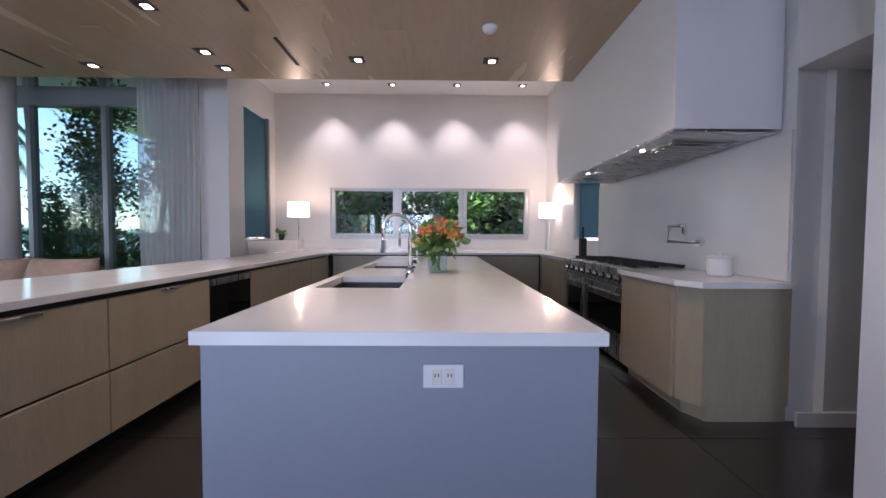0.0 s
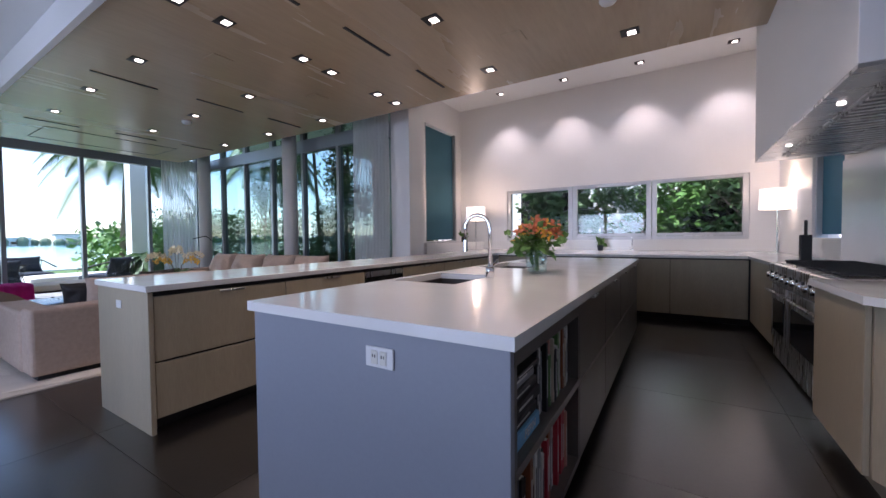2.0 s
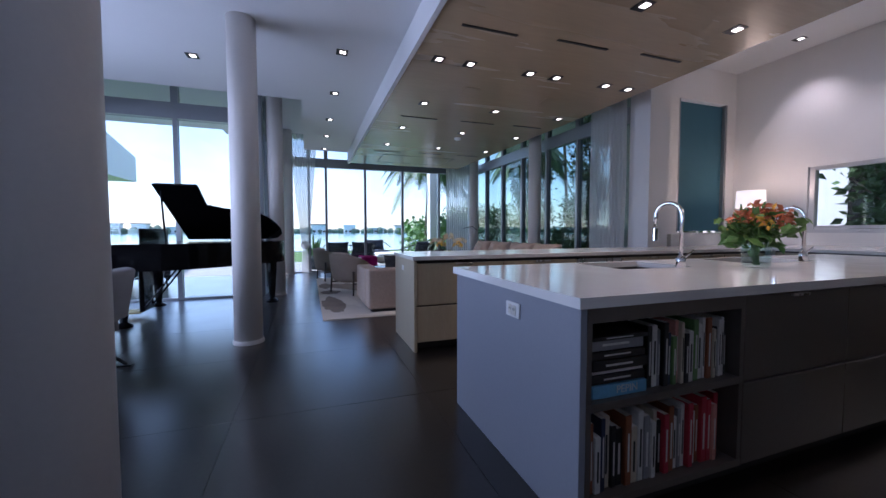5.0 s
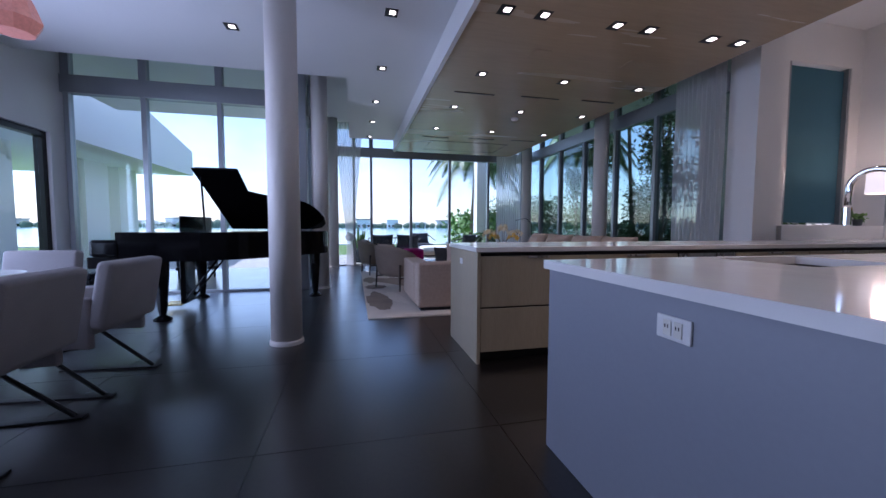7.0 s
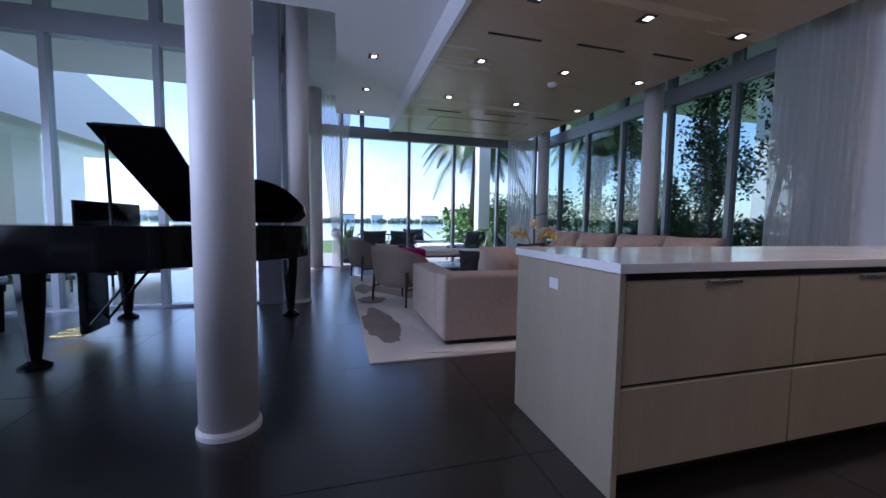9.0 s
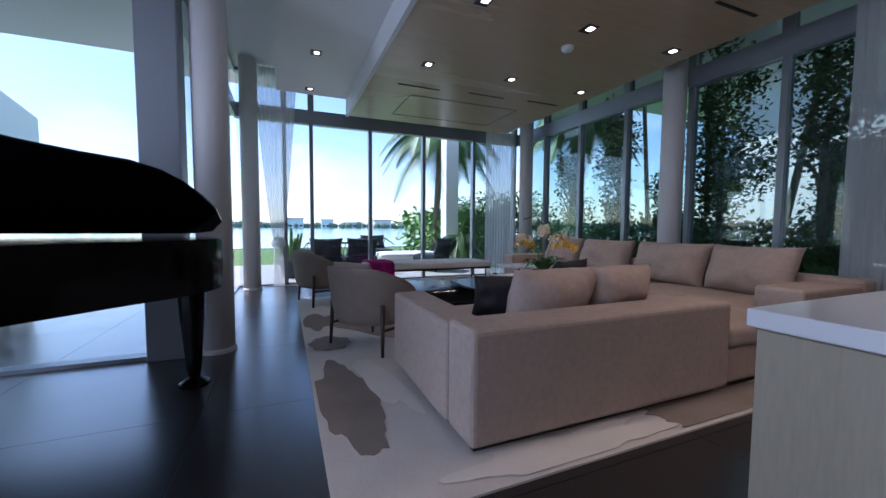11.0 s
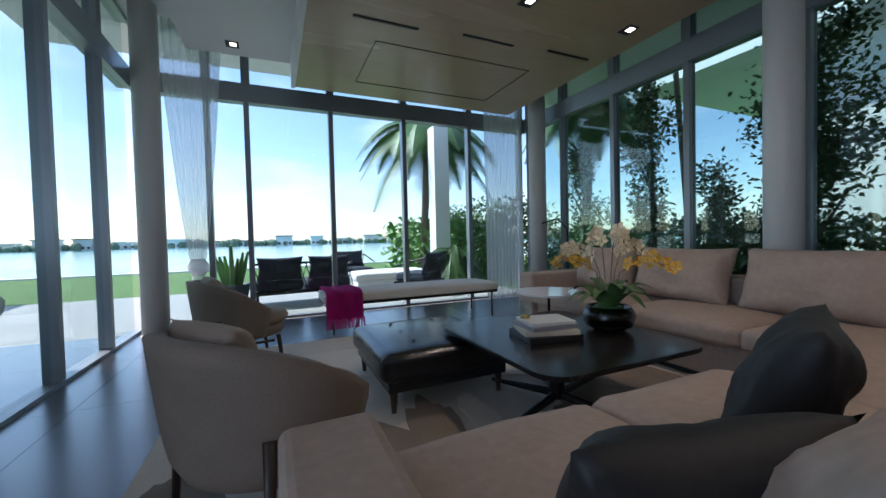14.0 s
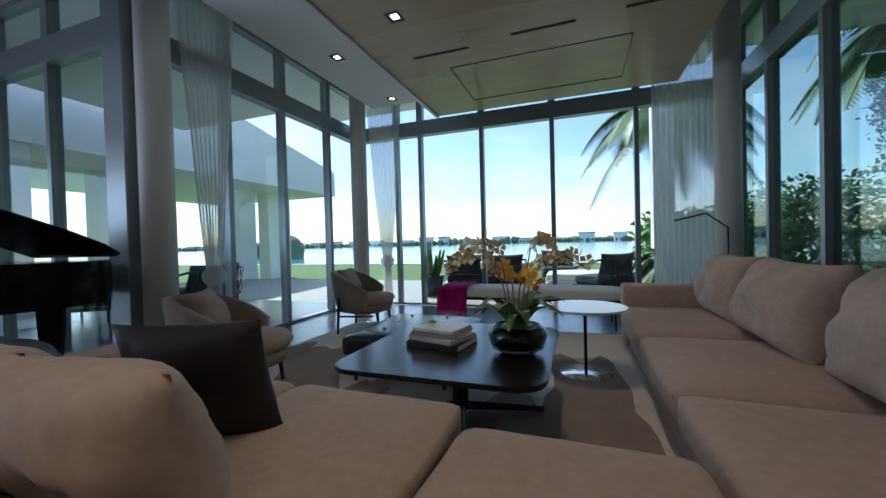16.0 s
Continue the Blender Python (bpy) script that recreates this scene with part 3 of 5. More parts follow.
for i, c in enumerate(("white", "brown", "white", "navy", "cream", "black", "black", "brown", "cream", "white", "grey", "white", "cream", "black", "red", "brown", "white", "grey", "white", "red", "white", "brown", "red", "red", "pink", "red")):
    w, h = random.uniform(0.018, 0.034), random.uniform(0.22, 0.29)
    if y + w > 2.4:
        break
    b = book(w, h, 0.18, c, pose(X1 - 0.05 - random.uniform(0, 0.02), y, 0.13), f"{c} cookbook standing on the lower shelf")
    if i == 0:
        text("Baking", 0.03, pose(0.0006, w / 2, h * 0.72, 90, 90, 90), BOOKC["black"], b)
    else:
        part("title_bar", bx(0.0004, 0.001, w * 0.35, w * 0.65, h * 0.2, h * 0.75), BOOKC["white" if c not in ("white", "cream") else "black"], b)
    y += w + 0.003

# peninsula
pen = thing("peninsula_cabinet", "pale oak peninsula with two rows of drawers", "cabinet")
PX0, PX1, PY0 = -3.2, -2.38, 1.595
part("end_panel", bx(PX0 + 0.015, PX1 - 0.012, PY0 + 0.012, PY0 + 0.04, 0, 0.858, 0.002, 1), OAK, pen)
part("back_panel", bx(PX0 + 0.015, PX0 + 0.04, PY0 + 0.04, 5.2, 0, 0.858), OAK, pen)
part("carcass", bx(PX0 + 0.04, PX1 - 0.045, PY0 + 0.042, 6.6, 0.09, 0.856), DARK, pen)
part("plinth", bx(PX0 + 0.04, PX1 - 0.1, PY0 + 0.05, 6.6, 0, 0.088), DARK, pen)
a = PY0 + 0.044
for i, w in enumerate((0.9, 0.9, 0.62, 0.9, 0.8, 0.8)):
    if i != 2:
        for z0, z1 in ((0.09, 0.424), (0.438, 0.83)):
            part("drawer_front", bx(PX1 - 0.042, PX1 - 0.018, a, a + w - 0.006, z0, z1, 0.003, 1), OAK, pen)
        part("pull", bx(PX1 - 0.017, PX1 - 0.003, a + 0.38, a + 0.56, 0.815, 0.829, 0.003, 1), STEEL, pen)
    else:
        mw = thing("microwave_drawer", "built-in steel and black glass microwave drawer", "microwave")
        part("front", bx(PX1 - 0.042, PX1 - 0.012, a, a + w - 0.006, 0.44, 0.83, 0.003, 1), BLACKGLASS, mw)
        part("trim", bx(PX1 - 0.0118, PX1 - 0.008, a, a + w - 0.006, 0.775, 0.83), STEEL, mw)
        part("drawer_front", bx(PX1 - 0.042, PX1 - 0.018, a, a + w - 0.006, 0.09, 0.43, 0.003, 1), OAK, pen)
    a += w
part("outlet_plate", bx(-2.85, -2.775, PY0 + 0.006, PY0 + 0.0118, 0.735, 0.785, 0.002), SMOKE, pen)
tagged(part("peninsula_worktop", bx(PX0, PX1, PY0, 6.65, 0.862, 0.9, 0.003, 1), QUARTZ), "long glossy white quartz worktop", "worktop")
# back run
back = thing("back_cabinet", "pale oak base cabinets below the windows", "cabinet")
part("carcass", bx(-2.37, 1.06, 6.72, 8.38, 0.09, 0.858), DARK, back)
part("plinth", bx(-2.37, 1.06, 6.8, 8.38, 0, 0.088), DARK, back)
for i in range(4):
    x = -2.36 + i * 0.85
    part("door", bx(x, x + 0.844, 6.695, 6.718, 0.09, 0.84, 0.002, 1), OAK, back)
tagged(part("back_worktop", bx(-3.6, 1.6, 6.655, 8.41, 0.862, 0.9, 0.003, 1), QUARTZ), "white quartz worktop below the windows", "worktop")
tagged(part("back_ledge", bx(-4.04, -3.45, 6.1, 8.4, 0, 1.08, 0.004, 1), QUARTZ), "raised white stone ledge by the tinted window", "ledge")
tagged(part("backsplash_ledge", bx(-3.44, 1.6, 8.36, 8.415, 0.902, 1.08), QUARTZ), "low white stone backsplash", "backsplash")


def table_lamp(x, y, z):
    L = thing("table_lamp", "chrome table lamp with a white drum shade, lit", "table lamp", pose(x, y, z), "pair of table lamps")
    part("foot", bx(-0.09, 0.09, -0.06, 0.06, 0, 0.015, 0.004), CHROME, L)
    part("stem", tube([(0, 0, 0.015), (0, 0, 0.62)], 0.009), CHROME, L)
    part("shade", lathe([(0.205, 0.62), (0.195, 0.9), (0.192, 0.9), (0.202, 0.62)], 36), SHADE, L, smooth=True)
    lamp("table_lamp_bulb", "POINT", (x, y, z + 0.93), (x, y, 0), 9 * LAMPS, (1, 0.75, 0.5), size=0.06)


table_lamp(-3.3, 7.7, 0.9)
table_lamp(1.45, 7.55, 0.9)


def pot_plant(x, y, z, r, h, count, size, label, mat=LEAF):
    P = thing("potted_plant", label, "plant", pose(x, y, z), "potted plants")
    part("pot", lathe([(r * 0.75, 0), (r, h), (r * 0.9, h), (r * 0.85, h * 0.9)], 24), POTM, P, smooth=True)
    part("foliage", leaves(bmesh.new(), (0, 0, h + size * 0.4), (r * 0.6, r * 0.6, size * 0.25), count, size), mat, P)


pot_plant(-3.75, 8.0, 1.08, 0.06, 0.1, 40, 0.09, "small succulent in a dark pot on the ledge")
pot_plant(-0.95, 8.2, 0.9, 0.06, 0.1, 26, 0.12, "white orchid in a pot below the window")

# range wall
rg = thing("range_cooker", "wide stainless range cooker with black oven glass", "range")
RX, RY0, RY1 = 1.02, 3.72, 5.34
part("body", bx(RX + 0.05, 1.6, RY0, RY1, 0.12, 0.88, 0.003, 1), STEEL, rg)
part("kick", bx(RX + 0.03, RX + 0.055, RY0 + 0.01, RY1 - 0.01, 0.03, 0.2, 0.003, 1), STEEL, rg)
part("control_panel", bx(RX - 0.01, RX + 0.05, RY0, RY1, 0.73, 0.9, 0.01), STEEL, rg)
part("cooktop", bx(RX + 0.05, 1.6, RY0, RY1, 0.881, 0.905), STEEL, rg)
for y0, y1 in ((RY0 + 0.02, RY0 + 0.98), (RY0 + 1.02, RY1 - 0.02)):
    dr = part("oven_door", bx(RX + 0.01, RX + 0.049, y0, y1, 0.22, 0.71, 0.006), STEEL, rg)
    part("glass", bx(RX + 0.004, RX + 0.0095, y0 + 0.1, y1 - 0.1, 0.3, 0.58), BLACKGLASS, dr)
    part("handle", tube([(RX - 0.035, y0 + 0.04, 0.655), (RX - 0.035, y1 - 0.04, 0.655)], 0.013), STEEL, dr, smooth=True)
    for yy in (y0 + 0.06, y1 - 0.06):
        part("bracket", tube([(RX + 0.012, yy, 0.655), (RX - 0.035, yy, 0.655)], 0.008, 8), STEEL, dr)
for i in range(9):
    yy = RY0 + 0.14 + i * 0.165
    kn = part("knob", tube([(RX - 0.011, yy, 0.8), (RX - 0.05, yy, 0.8)], [0.028, 0.024], 16), CHROME, rg, smooth=True)
    part("bezel", tube([(RX - 0.0105, yy, 0.8), (RX - 0.018, yy, 0.8)], 0.034, 16), IRON, kn)
for i in range(5):
    y0 = RY0 + 0.06 + i * 0.3
    for k in range(4):
        part("grate", bx(RX + 0.08, 1.55, y0 + k * 0.07, y0 + k * 0.07 + 0.012, 0.92, 0.935), IRON, rg)
    for xx in (RX + 0.09, 1.3, 1.53):
        part("grate", bx(xx, xx + 0.012, y0, y0 + 0.24, 0.906, 0.9195), IRON, rg)
cc = thing("corner_cabinet", "pale oak end cabinet with a chamfered corner", "cabinet")
part("body", prism([(0.98, 3.71), (0.98, 2.98), (1.06, 2.84), (1.615, 2.84), (1.615, 3.71)], 0.1, 0.858), OAK, cc)
part("plinth", prism([(1.03, 3.7), (1.03, 3.0), (1.1, 2.85), (1.61, 2.85), (1.61, 3.7)], 0, 0.099), OAK, cc)
part("door", bx(0.955, 0.978, 3.0, 3.7, 0.1, 0.85, 0.002, 1), OAK, cc)
tagged(part("end_worktop", prism([(0.93, 3.715), (0.93, 2.94), (1.02, 2.8), (1.617, 2.8), (1.617, 3.715)], 0.862, 0.9), QUARTZ), "white quartz worktop with a clipped corner", "worktop")
sc = thing("side_cabinet", "pale oak base cabinet beside the range", "cabinet")
part("body", bx(1.07, 1.6, 5.35, 6.65, 0.09, 0.858), OAK, sc)
for y in (5.36, 6.0):
    part("door", bx(1.045, 1.068, y, y + 0.635, 0.09, 0.85, 0.002, 1), OAK, sc)
tagged(part("side_worktop", bx(1.02, 1.617, 5.345, 6.65, 0.862, 0.9, 0.003, 1), QUARTZ), "white quartz worktop beside the range", "worktop")
tagged(part("backsplash", bx(1.605, 1.619, 2.87, 5.74, 0.902, 1.86), QUARTZ), "glossy white stone backsplash slab", "backsplash", kind="structure")
hd = thing("range_hood", "large white boxed range hood with a steel filter panel", "range hood")
part("casing", bx(0.9, 1.6, 2.94, 5.37, 1.88, 4.09, 0.002, 1), WALL, hd)
part("rim", bx(0.9, 1.6, 2.94, 5.37, 1.862, 1.879), STEEL, hd)
fl = part("filter", bx(1.05, 1.52, 3.2, 5.1, 1.85, 1.8615), STEEL, hd)
for i in range(24):
    part("slat", bx(1.07, 1.5, 3.24 + i * 0.077, 3.28 + i * 0.077, 1.838, 1.8495), STEEL, fl)
for y in (3.5, 4.6):
    part("hood_light", lathe([(0.018, 0), (0.018, -0.006)], 16, (1.0, y, 1.8615)), LIGHTM, hd)
pf = thing("pot_filler", "chrome folding pot filler on the backsplash", "pot filler")
part("flange", tube([(1.604, 3.66, 1.14), (1.57, 3.66, 1.14)], 0.042, 18), CHROME, pf)
part("arm", tube([(1.57, 3.66, 1.14), (1.53, 3.67, 1.14), (1.5, 3.95, 1.14), (1.5, 3.95, 1.28), (1.47, 3.68, 1.28)], 0.015, 12), CHROME, pf, smooth=True)
part("spout", tube([(1.472, 3.7, 1.285), (1.472, 3.7, 1.2)], 0.017, 12), CHROME, pf)
cn = thing("canister", "white ceramic lidded canister on the worktop", "canister", pose(1.42, 3.2, 0.9))
part("jar", lathe([(0.07, 0), (0.078, 0.01), (0.078, 0.12), (0.074, 0.125)], 28), SMOKE, cn, smooth=True)
part("lid", lathe([(0.08, 0.126), (0.08, 0.14), (0.03, 0.15), (0.012, 0.152), (0.015, 0.17), (0.004, 0.175)], 28), SMOKE, cn, smooth=True)
kb = thing("knife_block", "slim black knife block on the worktop", "knife block", pose(1.3, 5.5, 0.9))
part("block", bx(-0.04, 0.04, -0.04, 0.04, 0, 0.26, 0.006), IRON, kb)
part("knife_handle", bx(-0.012, 0.012, -0.01, 0.01, 0.26, 0.4, 0.004), IRON, kb)
th = thing("wall_control", "small dark control screen in a white frame", "control panel")
part("frame", bx(1.18, 1.42, 1.888, 1.899, 1.42, 1.64, 0.003, 1), SMOKE, th)
part("screen", bx(1.2, 1.4, 1.884, 1.8875, 1.46, 1.62), BLACKGLASS, th)

# piano
pn = thing("grand_piano", "glossy black grand piano with its lid propped open", "piano")
OUT = [(-6.12, -1.75), (-4.36, -1.75), (-4.36, -0.95), (-4.52, -0.55), (-4.85, -0.22), (-5.08, 0.0), (-5.2, 0.16), (-5.4, 0.29), (-5.65, 0.33), (-5.9, 0.25), (-6.08, 0.05), (-6.12, -0.12)]
for _ in range(2):
    tail = [OUT[2]]
    for p, q in zip(OUT[2:], OUT[3:]):
        tail += [(p[0] * 0.75 + q[0] * 0.25, p[1] * 0.75 + q[1] * 0.25), (p[0] * 0.25 + q[0] * 0.75, p[1] * 0.25 + q[1] * 0.75)]
    OUT = OUT[:2] + tail + [OUT[-1]]
part("case", prism(OUT, 0.66, 0.98, 0.006), PIANO, pn)
part("keybed", bx(-6.14, -4.34, -2.0, -1.72, 0.6, 0.72, 0.01), PIANO, pn)
for x in (-6.14, -4.44):
    part("cheek", bx(x, x + 0.1, -1.98, -1.72, 0.721, 0.9, 0.03), PIANO, pn)
part("fallboard", bx(-6.03, -4.45, -1.77, -1.74, 0.74, 0.93, 0.005), PIANO, pn)
part("white_keys", bx(-6.02, -4.46, -1.96, -1.79, 0.722, 0.745), IVORY, pn)
LID = [(0, -1.11), (1.62, -1.11), (1.62, -0.62), (1.12, -0.62), (1.04, -0.45), (0.97, -0.25), (0.92, -0.06), (0.84, 0.06), (0.72, 0.15), (0.56, 0.22), (0.4, 0.27), (0.2, 0.28), (0.04, 0.2), (0, 0.08)]
lid = part("lid", prism(LID, 0, 0.02, 0.004), PIANO, pn)
flap = part("lid_flap", bx(0.04, 1.6, -1.09, -0.64, 0.021, 0.04, 0.004), PIANO, pn)
flap.matrix_basis = pose(-6.08, 0, 1.0, 0, -25.8, 0)
lid.matrix_basis = pose(-6.08, 0, 1.0, 0, -25.8, 0)
part("prop", tube([(-4.62, -0.98, 0.98), (-4.74, -1.05, 1.64)], 0.012), PIANO, pn)
part("music_desk", bx(-5.8, -4.8, -1.32, -1.3, 0.98, 1.17, 0.006), PIANO, pn)
for x, y in ((-4.44, -1.37), (-5.84, -1.46), (-5.64, 0.13)):
    lg = part("leg", lathe([(0.035, 0.06), (0.045, 0.12), (0.075, 0.5), (0.08, 0.66)], 10, (x, y, 0)), PIANO, pn)
    part("foot", lathe([(0.09, 0), (0.09, 0.02), (0.03, 0.06)], 16, (x, y, 0)), PIANO, lg)
part("lyre", bx(-5.28, -4.96, -1.4, -1.34, 0.08, 0.66, 0.01), PIANO, pn)
for x in (-5.22, -5.12, -5.02):
    part("pedal", bx(x - 0.025, x + 0.025, -1.62, -1.4, 0.05, 0.075, 0.005), BRASS, pn)
for x in (-5.26, -4.98):
    part("brace", tube([(x, -1.37, 0.1), (x, -0.95, 0.66)], 0.012), PIANO, pn)
pb = thing("piano_bench", "black piano bench with a tufted leather seat", "bench", pose(-5.2, -2.42, 0))
part("seat", bx(-0.4, 0.4, -0.18, 0.18, 0.42, 0.5, 0.03, 3), LEATHER, pb, smooth=True)
part("apron", bx(-0.38, 0.38, -0.16, 0.16, 0.36, 0.42), PIANO, pb)
for x in (-0.34, 0.34):
    for y in (-0.13, 0.13):
        part("leg", lathe([(0.022, 0), (0.035, 0.36)], 10, (x, y, 0)), PIANO, pb)

# dining
dt = thing("dining_table", "long white glossy dining table with rounded ends", "table")
part("tabletop", prism(rounded(-3.0, -0.7, -2.4, -1.42, 0.3), 0.7, 0.74, 0.008), QUARTZ, dt)
for x in (-2.5, -1.2):
    part("pedestal", lathe([(0.25, 0), (0.24, 0.02), (0.06, 0.06), (0.06, 0.7)], 24, (x, -1.88, 0)), STEEL, dt)


def dining_chair(m):
    c = thing("dining_chair", "grey upholstered dining chair on a flat black steel base", "chair", m, "chairs round the dining table")
    part("seat", bx(-0.27, 0.27, -0.26, 0.26, 0.38, 0.47, 0.03, 3), CGREY, c, smooth=True)
    bk = part("backrest", bx(-0.27, 0.27, -0.05, 0.05, 0, 0.42, 0.03, 3), CGREY, c, smooth=True)
    bk.matrix_basis = pose(0, -0.27, 0.42, 10, 0, 0)
    for x in (-0.25, 0.25):
        part("side_panel", bx(x - 0.025, x + 0.025, -0.25, 0.2, 0.3, 0.62, 0.02, 2), CGREY, c, smooth=True)
        part("base_bar", bx(x - 0.03, x + 0.03, -0.34, 0.3, 0.0, 0.012, 0.003, 1), METAL, c)
        part("upright", tube([(x, -0.3, 0.012), (x, 0.05, 0.3)], 0.014, 8), METAL, c)
    return c


for x, y, r in ((-2.66, -1.08, 176), (-1.86, -1.08, 181), (-1.08, -1.1, 182), (-3.35, -1.92, -90), (-2.6, -2.78, 0), (-1.7, -2.78, 0)):
    dining_chair(pose(x, y, 0, 0, 0, r))
pl = thing("pendant_lamp", "dusky pink blown glass pendant lamp", "pendant lamp", pose(-2.7, -1.36, 2.26))
part("shade", lathe([(0.1, 0), (0.14, 0.08), (0.1, 0.2), (0.035, 0.32)], 10), AMBER, pl)
part("cord", tube([(0, 0, 0.32), (0, 0, 0.96)], 0.004, 6), METAL, pl)

# rug
rug = thing("area_rug", "large patchwork cowhide rug in cream and brown", "rug")
part("ground", prism(rounded(-8.5, -3.98, 0.85, 5.05, 0.02), 0.001, 0.012), RUGB, rug)


def blob(cx, cy, rx, ry, turn, seed):
    pts = []
    for i in range(44):
        a = 2 * math.pi * i / 44
        k = 1 + 0.5 * noise.noise(Vector((math.cos(a) * 1.5 + seed * 7, math.sin(a) * 1.5, seed))) + 0.16 * noise.noise(Vector((math.cos(a) * 7, math.sin(a) * 7 + seed, seed)))
        x, y = rx * k * math.cos(a), ry * k * math.sin(a)
        t = radians(turn)
        px, py = cx + x * math.cos(t) - y * math.sin(t), cy + x * math.sin(t) + y * math.cos(t)
        pts.append((min(-4.0, max(-8.48, px)), min(5.03, max(0.87, py))))
    return pts


for i, (x, y, rx, ry, t, mat) in enumerate(((-5.02, 1.04, 0.56, 0.17, 2, RUGD), (-5.2, 1.3, 0.5, 0.1, 10, RUGL), (-6.7, 1.55, 0.8, 0.28, 35, RUGD), (-7.6, 1.9, 0.55, 0.35, 60, RUGL), (-6.15, 2.2, 0.55, 0.15, -8, RUGD), (-6.15, 2.5, 0.5, 0.09, -5, RUGL), (-5.55, 3.35, 1.05, 0.55, 20, RUGD), (-6.9, 3.3, 0.7, 0.3, 70, RUGL), (-6.75, 3.75, 0.85, 0.34, 5, RUGD), (-4.1, 2.0, 0.12, 0.6, 0, RUGL), (-4.1, 3.2, 0.2, 0.75, 0, RUGD), (-7.0, 1.0, 0.3, 0.14, 0, RUGD), (-6.15, 1.06, 0.2, 0.17, 0, RUGD))):
    part("hide_patch", prism(blob(x, y, rx, ry, t, i + 1), 0.0125 + 0.0006 * i, 0.0145 + 0.0006 * i), mat, rug)

# sectional sofa


def soft(x0, x1, y0, y1, z0, z1, bevel, seed, amount=0.012):
    b = bx(x0, x1, y0, y1, z0, z1)
    bmesh.ops.subdivide_edges(b, edges=b.edges[:], cuts=11, use_grid_fill=True)
    sx, sy, sz = (x1 - x0) / 2, (y1 - y0) / 2, (z1 - z0) / 2
    c = Vector(((x0 + x1) / 2, (y0 + y1) / 2, (z0 + z1) / 2))
    for v in b.verts:
        p = v.co - c
        inner = Vector([max(-s + bevel, min(s - bevel, q)) for s, q in zip((sx, sy, sz), p)])
        dlt = p - inner
        if dlt.length > 1e-6:
            p = inner + dlt.normalized() * min(dlt.length, bevel)
        w = noise.noise(v.co * 2.3 + Vector((seed, 0, 0))) * amount + noise.noise(v.co * 7 + Vector((0, seed, 0))) * amount * 0.4
        v.co = c + p + (p.normalized() if p.length > 1e-6 else p) * w
        u, q = p.x / sx, p.y / sy
        if p.z > 0:
            v.co.z += 0.025 * (1 - u * u) * (1 - q * q)
    return b


def sofa_unit(name, label, blocks):
    s = thing(name, label, "sofa", group="sectional sofa")
    for i, (nm, *b) in enumerate(blocks):
        if nm == "seat":
            part(nm, soft(*b, 0.05, len(name) + i * 1.7, 0.02), SUEDE, s, smooth=True)
        else:
            part(nm, bx(*b, 0.03, 3), SUEDE, s)
    return s


e = sofa_unit("sofa", "taupe suede sofa section with a low back and arm", (
    ("base", -5.41, -4.442, 1.69, 3.27, 0.06, 0.3), ("backrest", -4.44, -4.17, 1.45, 3.28, 0.06, 0.61), ("armrest", -5.42, -4.442, 1.44, 1.68, 0.06, 0.58),
    ("seat", -5.46, -4.42, 1.68, 2.48, 0.29, 0.44), ("seat", -5.46, -4.42, 2.48, 3.27, 0.29, 0.44)))
# near-black inset block paints in the shade gap below each sofa section
part("gap_shade", bx(-5.36, -4.24, 1.5, 3.24, 0.013, 0.06), DARK, e)
n_ = sofa_unit("sofa", "long taupe suede sofa section below the windows", (
    ("base", -7.819, -4.462, 4.1, 4.899, 0.06, 0.3), ("backrest", -8.05, -4.15, 4.9, 5.13, 0.06, 0.66), ("armrest", -8.07, -7.82, 4.05, 4.898, 0.06, 0.62),
    ("seat", -7.82, -6.72, 4.02, 4.92, 0.29, 0.44), ("seat", -6.72, -5.77, 4.02, 4.92, 0.29, 0.44), ("seat", -5.77, -4.464, 4.03, 4.92, 0.29, 0.44)))
part("gap_shade", bx(-7.98, -4.2, 4.16, 5.06, 0.013, 0.06), DARK, n_)
k_ = sofa_unit("sofa", "taupe suede corner seat joining the sofa sections", (
    ("base", -5.2, -4.2, 3.29, 4.08, 0.06, 0.3), ("seat", -5.3, -4.17, 3.29, 4.01, 0.29, 0.44)))
part("gap_shade", bx(-5.15, -4.25, 3.32, 4.05, 0.013, 0.06), DARK, k_)
part("armrest", bx(-4.46, -4.15, 4.04, 4.898, 0.06, 0.63, 0.03, 3), SUEDE, n_)


def pillow(x, y, z, w, h, t, lean, turn, mat, label, seed):
    p = tagged(part("cushion", cushion(w, h, t, seed=seed), mat, smooth=True), label, "cushion", "sofa cushions")
    p.matrix_world = pose(x, y, z, lean, 0, turn)
    return p


BIG = "large plump taupe suede back cushion on the sofa"
for i, (x, w) in enumerate(((-7.42, 0.74), (-6.6, 0.86), (-5.68, 0.92), (-4.86, 0.76))):
    pillow(x, 4.66, 0.43, w, 0.5, 0.34, -18, random.uniform(-3, 3), SUEDE, BIG, i + 2)
for i, (y, w) in enumerate(((2.2, 0.64), (2.72, 0.56))):
    pillow(-4.64, y, 0.43, w, 0.41, 0.24, -16, -90 + random.uniform(-4, 4), SUEDE, BIG, i + 9)
DK = "dark charcoal velvet throw cushion on the sofa"
pillow(-4.86, 2.03, 0.42, 0.46, 0.38, 0.17, -24, -104, DARKV, DK, 21)
pillow(-4.98, 2.56, 0.44, 0.44, 0.42, 0.18, -20, -70, DARKV, DK, 23)


